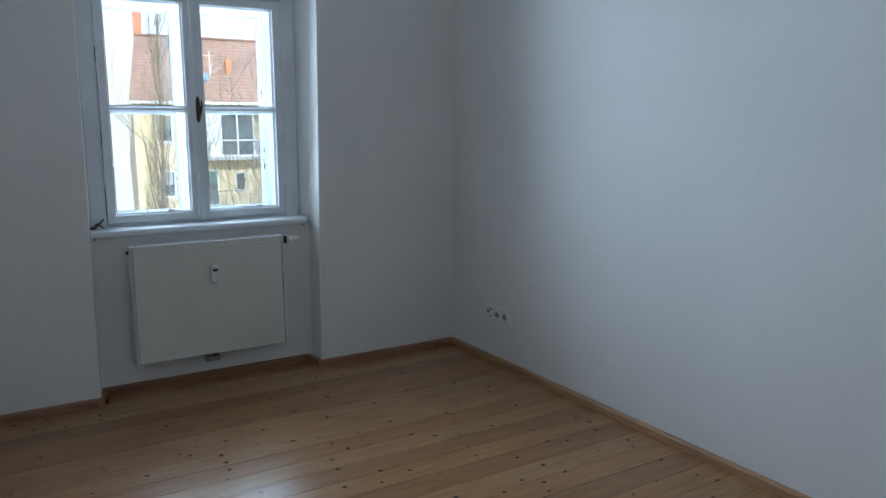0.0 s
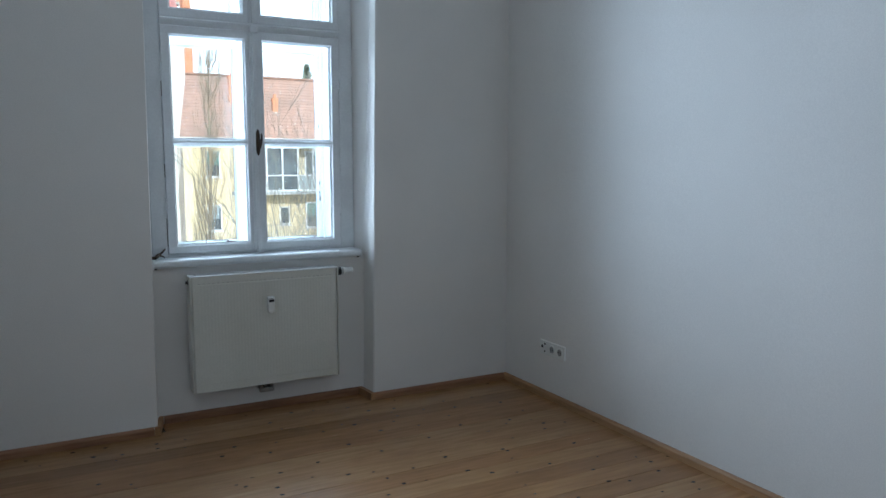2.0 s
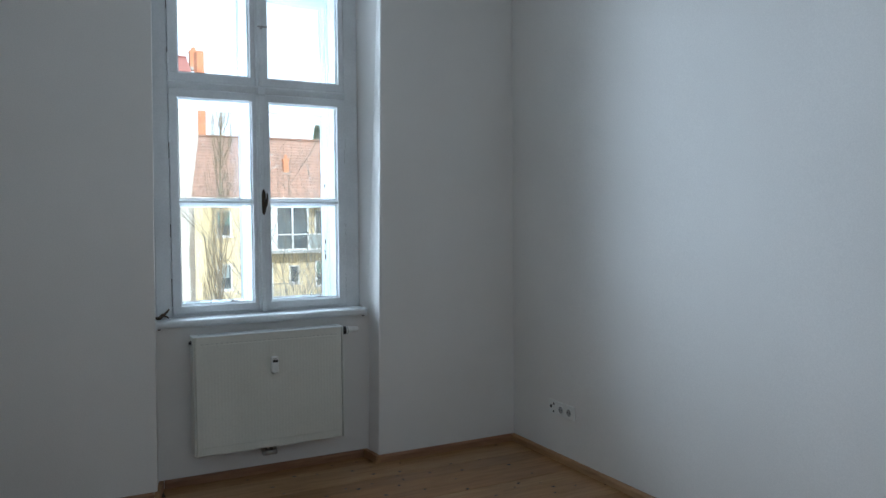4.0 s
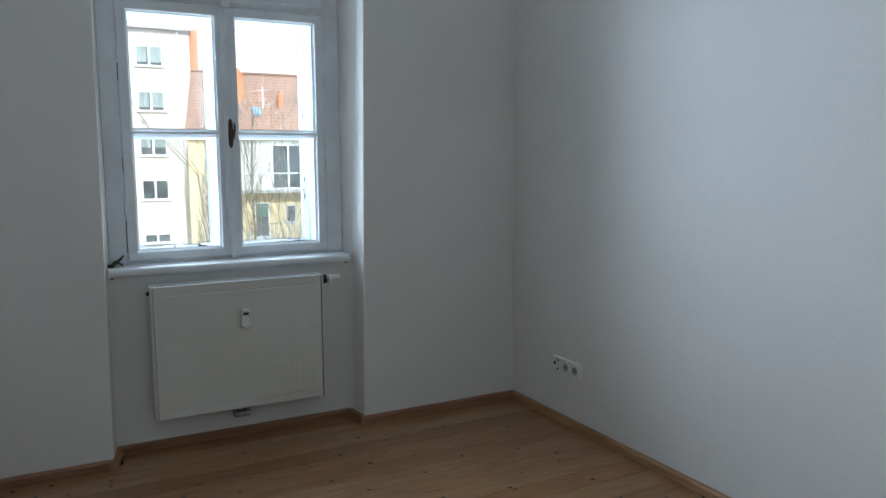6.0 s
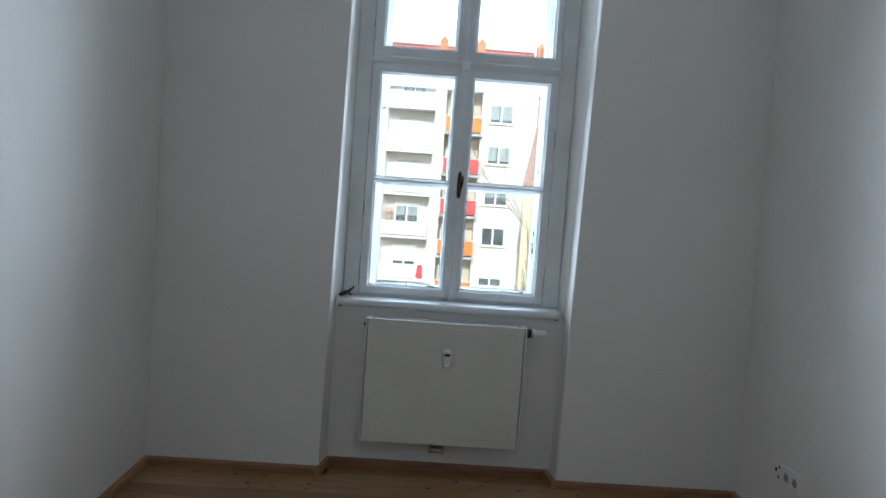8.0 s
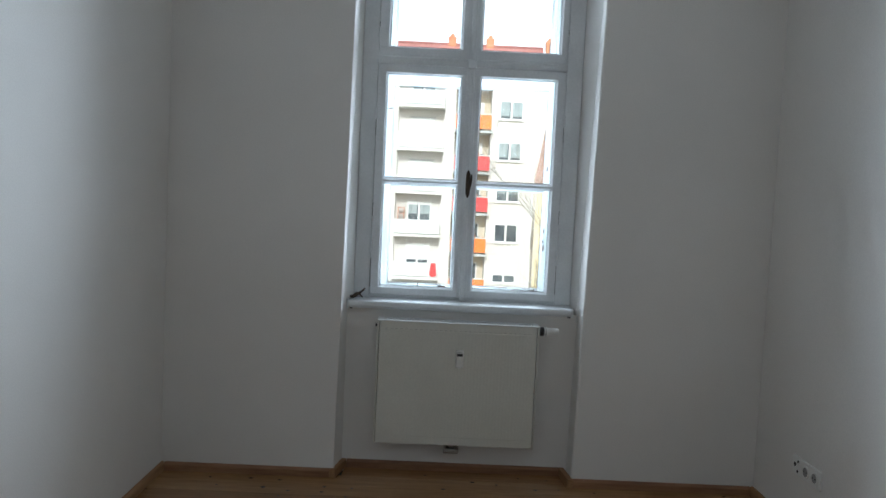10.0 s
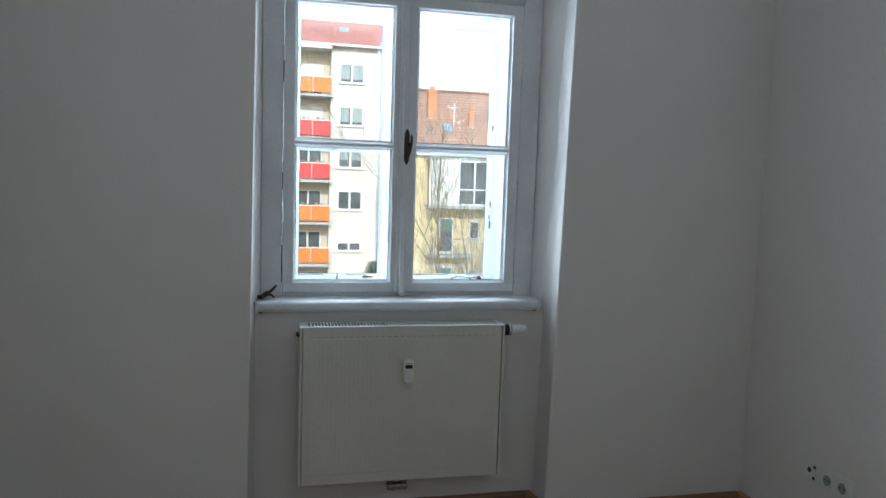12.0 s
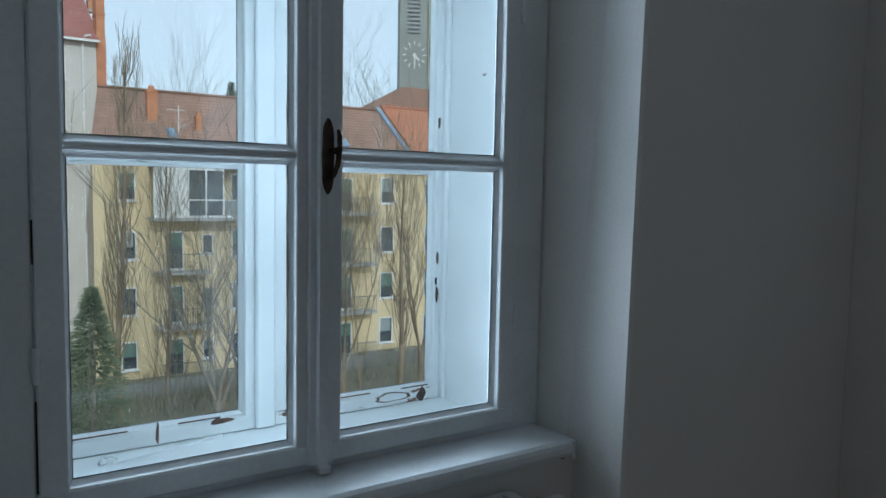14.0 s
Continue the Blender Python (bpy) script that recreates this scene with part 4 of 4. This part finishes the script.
# aerial on the roof
mast = bmesh.new()
add_tube(mast, [(9.35, YY + 1.5, 3.9), (9.35, YY + 1.5, 5.65)], [0.03, 0.025], 6)
add_tube(mast, [(8.85, YY + 1.5, 5.4), (9.7, YY + 1.5, 5.4)], [0.018, 0.018], 5)
add_tube(mast, [(9.35, YY + 1.5, 4.45), (9.95, YY + 1.4, 4.75)], [0.018, 0.018], 5)
add_tube(mast, [(9.35, YY + 1.5, 4.45), (9.5, YY + 1.4, 5.0)], [0.018, 0.018], 5)
part("aerial", mast, WHITE_OUT, house, "thin television aerial")

# church tower
tower = thing("church_tower", "grey church tower with a white clock dial and louvred opening", "church tower", loc=(47.5, 78, GROUND))
TX0, TX1, TY = 45.5, 49.5, 78.0
part("shaft", box(TX0, TX1, TY, TY + 5, GROUND, 34), TOWER_M, tower)
# The sunlight on the tower's right side is put into this pale yellow.
part("side_face", box(TX1 + 0.003, TX1 + 1.0, TY - 0.4, TY + 5.4, GROUND, 34), TOWER_SUNLIT, tower, "right side of the tower, coloured pale yellow as sunlit")
tcx = (TX0 + TX1) / 2 - 0.1
arch = [(tcx - 0.85, 20.3), (tcx + 0.85, 20.3), (tcx + 0.85, 25.2)] + [(tcx + 0.85 * math.cos(a * math.pi / 10), 25.2 + 0.85 * math.sin(a * math.pi / 10)) for a in range(1, 10)] + [(tcx - 0.85, 25.2)]
lou = part("louvre", prism(arch, 1, TY - 0.06, TY + 0.1), PANE_OUT, tower, "dark arched louvre")
for j in range(9):
    part("slat", box(tcx - 0.8, tcx + 0.8, TY - 0.16, TY - 0.06, 20.5 + j * 0.5, 20.7 + j * 0.5), CONCRETE, lou)
clock = part("clock", lathe((tcx + 0.15, TY - 0.03, 17.8), (0, -1, 0), [(0, 0.24), (0.1, 0.24)], 16), WHITE_OUT, tower, "open clock dial of white marks")
for h in range(12):
    a = h * math.tau / 12
    mk = prism([(-0.07, 1.2), (0.07, 1.2), (0.07, 1.7), (-0.07, 1.7)], 1, TY - 0.12, TY - 0.02)
    bmesh.ops.rotate(mk, verts=mk.verts, cent=(0, 0, 0), matrix=Matrix.Rotation(a, 3, "Y"))
    bmesh.ops.translate(mk, verts=mk.verts, vec=(tcx + 0.15, 0, 17.8))
    part("hour_mark", mk, WHITE_OUT, clock)
for a, ln, wd in ((radians(135), 0.95, 0.12), (radians(178), 1.4, 0.09)):
    mk = prism([(-wd, -0.2), (wd, -0.2), (wd, ln), (-wd, ln)], 1, TY - 0.2, TY - 0.13)
    bmesh.ops.rotate(mk, verts=mk.verts, cent=(0, 0, 0), matrix=Matrix.Rotation(a, 3, "Y"))
    bmesh.ops.translate(mk, verts=mk.verts, vec=(tcx + 0.15, 0, 17.8))
    part("clock_hand", mk, WHITE_OUT, clock)
swing = Matrix.Translation((TX0, TY, 0)) @ Matrix.Rotation(radians(-27), 4, "Z") @ Matrix.Diagonal((0.87, 1, 1, 1)) @ Matrix.Translation((-TX0, -TY, 0))
for ob in tower.children_recursive:
    ob.data.transform(swing)
nave = thing("church_roof", "dark red roof of a house beyond the tower", "house", loc=(37, 64, GROUND))
part("wall", box(29.5, 50, 61.8, 62.2, GROUND, 7.5), STUCCO, nave)
part("roof", prism([(28.8, 7.4), (36.4, 11.4), (50.5, 11.1), (50.5, 7.4)], 1, 61.6, 62.4), ROOF_OLD, nave)


# ---- trees ----
def grow(bm, rng, p, d, length, r, depth, up, spread, kids):
    """One limb as a bent, tapered tube, and its shoots."""
    n = 5 if depth > 1 else 3
    pts, rad_ = [p.copy()], [r]
    for i in range(n):
        d = (d + Vector((rng.uniform(-1, 1), rng.uniform(-1, 1), rng.uniform(-0.6, 1))) * 0.13 + Vector((0, 0, up))).normalized()
        p = p + d * (length / n)
        pts.append(p.copy())
        rad_.append(max(r * (1 - 0.8 * (i + 1) / n), 0.005))
    add_tube(bm, pts, rad_, 5 if depth > 1 else 3)
    if depth == 0:
        return
    for _ in range(kids[depth]):
        f = rng.uniform(0.25, 1.0)
        i = min(int(f * n), n - 1)
        q = pts[i].lerp(pts[i + 1], f * n - i)
        a = rng.uniform(0, math.tau)
        side = Vector((math.cos(a), math.sin(a), 0))
        grow(bm, rng, q, (d * (1 - spread) + side * spread + Vector((0, 0, 0.15))).normalized(), length * rng.uniform(0.42, 0.68), max(rad_[i] * 0.5, 0.008), depth - 1, up, spread, kids)


def bare_tree(x, y, height, r, seed, up, spread, kids, stems, mat, label, name="bare_tree", lean=0.0):
    rng = random.Random(seed)
    tree = thing(name, label, "tree", group="courtyard trees", loc=(x, y, GROUND))
    tr = bmesh.new()
    base = Vector((x, y, GROUND - 0.1))
    h0 = height * (0.22 if stems > 1 else 0.3)
    top = base + Vector((lean * h0, 0, h0))
    add_tube(tr, [base, base.lerp(top, 0.5) + Vector((0.06, 0.05, 0)), top], [r * 1.25, r, r * 0.85], 9)
    part("trunk", tr, mat, tree)
    for s in range(stems):
        a = s * math.tau / stems + rng.uniform(-0.3, 0.3)
        d = Vector((math.cos(a) * spread * 0.7 + lean, math.sin(a) * spread * 0.7, 1)).normalized()
        limb = bmesh.new()
        grow(limb, rng, top - Vector((0, 0, rng.uniform(0, h0 * 0.3))), d, (height - h0) * rng.uniform(0.7, 1.0), r * 0.45, 3, up, spread, kids)
        part("limb", limb, mat, tree)
    return tree


POP = "leafless poplar with steep crowded twigs in the courtyard"
BARE_T = "leafless courtyard tree with fine spreading branches"


def poplar(x, y, height, r, width, seed, lean, n):
    """A narrow poplar: one tall trunk wrapped in steep limbs, each with short steep twigs."""
    rng = random.Random(seed)
    tree = thing("poplar", POP, "tree", group="courtyard trees", loc=(x, y, GROUND))

    def axis_at(f):
        return Vector((x + lean * f * f + 0.08 * math.sin(f * 9 + seed), y + 0.08 * math.cos(f * 7), GROUND - 0.1 + height * f))

    steps = 14
    part("trunk", add_tube(bmesh.new(), [axis_at(k / steps) for k in range(steps + 1)], [r * (1 - 0.93 * k / steps) for k in range(steps + 1)], 9), BARK, tree)
    limbs = bmesh.new()
    for i in range(n):
        f = 0.16 + 0.74 * rng.random()
        a = rng.uniform(0, math.tau)
        p = axis_at(f)
        rise = height * rng.uniform(0.09, 0.24) * (1.2 - 0.5 * f)
        reach = width * rng.uniform(0.25, 1.0) * (1 if f < 0.7 else 1.3 * (1.1 - f) + 0.48)
        side = Vector((math.cos(a), math.sin(a), 0))
        pts = [p, p + side * reach * 0.55 + Vector((0, 0, rise * 0.3)), p + side * reach * 0.9 + Vector((rng.uniform(-0.05, 0.05), 0, rise * 0.65)), p + side * reach + Vector((rng.uniform(-0.1, 0.1), 0, rise))]
        b = 0.012 + 0.026 * (1 - f) * rng.uniform(0.5, 1)
        add_tube(limbs, pts, [b, b * 0.8, b * 0.6, 0.004], 4)
        for _ in range(3):
            q = pts[1].lerp(pts[3], rng.random())
            c = rng.uniform(0, math.tau)
            tip = q + Vector((math.cos(c) * 0.2, math.sin(c) * 0.2, 1)) * rng.uniform(0.3, 0.9)
            add_tube(limbs, [q, q.lerp(tip, 0.5) + Vector((rng.uniform(-0.06, 0.06), 0, 0)), tip], [0.011, 0.009, 0.005], 3)
    part("limbs", limbs, BARK, tree)
    return tree


poplar(4.4, 30.0, 15.9, 0.14, 0.95, 3, 0.6, 105)
poplar(7.0, 33.0, 13.4, 0.12, 0.6, 5, 0.1, 45)
poplar(15.6, 27.0, 12.4, 0.15, 0.8, 6, 0.1, 60)
bare_tree(7.2, 26.0, 9.6, 0.20, 8, 0.05, 0.42, (0, 4, 6, 8), 4, BARK_D, BARE_T, lean=-0.05)
bare_tree(10.0, 26.0, 10.2, 0.14, 9, 0.08, 0.34, (0, 4, 5, 7), 4, BARK_D, BARE_T)
bare_tree(11.6, 27.0, 9.8, 0.16, 12, 0.09, 0.3, (0, 4, 5, 7), 3, BARK, BARE_T)
bare_tree(13.0, 27.5, 10.4, 0.13, 14, 0.09, 0.3, (0, 4, 5, 7), 3, BARK, BARE_T)
bare_tree(18.0, 29.0, 10.6, 0.16, 18, 0.07, 0.36, (0, 4, 5, 7), 3, BARK, BARE_T)
bare_tree(30.5, 58.0, 18.4, 0.22, 21, 0.05, 0.42, (0, 4, 5, 6), 4, BARK_D, "leafless tree showing above the roofs")
bare_tree(16.2, 60.0, 15.9, 0.16, 22, 0.09, 0.3, (0, 3, 4, 5), 4, BARK_D, "leafless tree showing above the roofs")
bare_tree(12.4, 60.0, 15.6, 0.16, 23, 0.07, 0.36, (0, 3, 4, 5), 4, BARK_D, "leafless tree showing above the roofs")


SHRUB = "leafless multi-stemmed shrub with pale thin twigs"
for k, (sx, sy, sh) in enumerate(((5.8, 28.0, 5.6), (8.4, 29.5, 7.4), (12.0, 29.4, 6.6), (14.4, 28.6, 8.2), (17.0, 29.2, 8.0))):
    bare_tree(sx, sy, sh, 0.05, 60 + k, 0.06, 0.34, (0, 2, 4, 5), 4, BARK if k % 2 else BARK_D, SHRUB, "bare_shrub")


def conifer(x, y, z0, height, radius, seed, label):
    rng = random.Random(seed)
    tree = thing("conifer", label, "tree", loc=(x, y, z0))
    part("trunk", lathe((x, y, z0 - 0.1), (0, 0, 1), [(0, radius * 0.09), (height * 0.95, 0.02)], 8), BARK_D, tree)
    verts, faces = [], []
    for i in range(3200):
        f = rng.random() ** 0.75
        zc = z0 + height * (0.06 + 0.94 * f)
        rr = radius * (1 - f) ** 0.8 * rng.uniform(0.25, 1.08) + 0.04
        a = rng.uniform(0, math.tau)
        c = Vector((x + rr * math.cos(a), y + rr * math.sin(a), zc - 0.25 * rr))
        o = Vector((math.cos(a), math.sin(a), rng.uniform(-0.5, 0.2)))
        s = Vector((-math.sin(a), math.cos(a), 0))
        ln, wd = radius * rng.uniform(0.06, 0.13), radius * rng.uniform(0.012, 0.026)
        for up_ in (Vector((0, 0, 1)), s):
            k = len(verts)
            verts += [c - up_ * wd, c + o * ln, c + up_ * wd, c - o * ln * 0.6]
            faces.append((k, k + 1, k + 2, k + 3))
    me = bpy.data.meshes.new("needles")
    me.from_pydata(verts, [], faces)
    me.materials.append(NEEDLE)
    ob = new("needles", me)
    ob.parent = tree
    ob.matrix_parent_inverse = Matrix.Translation((-x, -y, -z0))


conifer(2.75, 25.5, GROUND, 6.6, 1.7, 31, "dark green conifer beside the pale block")
conifer(20.7, 66.0, GROUND, 19.4, 2.6, 32, "dark conifer top showing above the ridge")
conifer(-6.5, 38.0, GROUND, 6.6, 2.6, 33, "dark green conifer before the balconies")

# courtyard hedge and fence
hedge_v, hedge_f = [], []
rng = random.Random(40)
for i in range(5200):
    c = Vector((rng.uniform(1.0, 27), rng.uniform(31.0, 33.0), GROUND + rng.uniform(0, 1) ** 1.3 * 1.5))
    d = Vector((rng.uniform(-0.5, 0.5), rng.uniform(-0.5, 0.5), 1)).normalized() * rng.uniform(0.25, 0.6)
    s = d.cross(Vector((rng.uniform(-1, 1), 1, 0))).normalized() * 0.02
    k = len(hedge_v)
    hedge_v += [c - s, c + s, c + d]
    hedge_f.append((k, k + 1, k + 2))
me = bpy.data.meshes.new("hedge")
me.from_pydata(hedge_v, [], hedge_f)
me.materials.append(HEDGE_M)
tagged(new("hedge", me), "bare twiggy hedge along the courtyard", "hedge", kind="stuff")
fence = thing("fence", "grey board fence before the yellow house", "fence", loc=(10, 34.5, GROUND))
board = bpy.data.meshes.new("board")
bm = box(-0.16, 0.16, -0.02, 0.02, -0.05, 0.85)
bm.to_mesh(board)
bm.free()
board.materials.append(FENCE_M)
for i in range(70):
    ob = new("board", board)
    ob.parent = fence
    ob.location = (-7.5 + i * 0.36, 0, 0)

# ---- floorboards ----
rng = random.Random(50)
y, row = 0.148, 0
while y > YB:
    w = 0.128
    cuts = [XL, XR + 0.06 - EAST * min(y, 0)]
    xs = (XL, XR + 0.27) if y < 0.02 else (NL + 0.02, NR - 0.03)
    segs = list(zip(cuts, cuts[1:])) if y < 0.02 else [xs]
    for a, b in segs:
        part("floorboard", box(a + 0.0004, b - 0.0004, max(y - w, YB) + 0.0007, min(y, 0.146) - 0.0007, -0.0215, rng.uniform(-0.0008, 0.0002), 0.001), FLOOR_WOOD, floor)
    y -= w
    row += 1
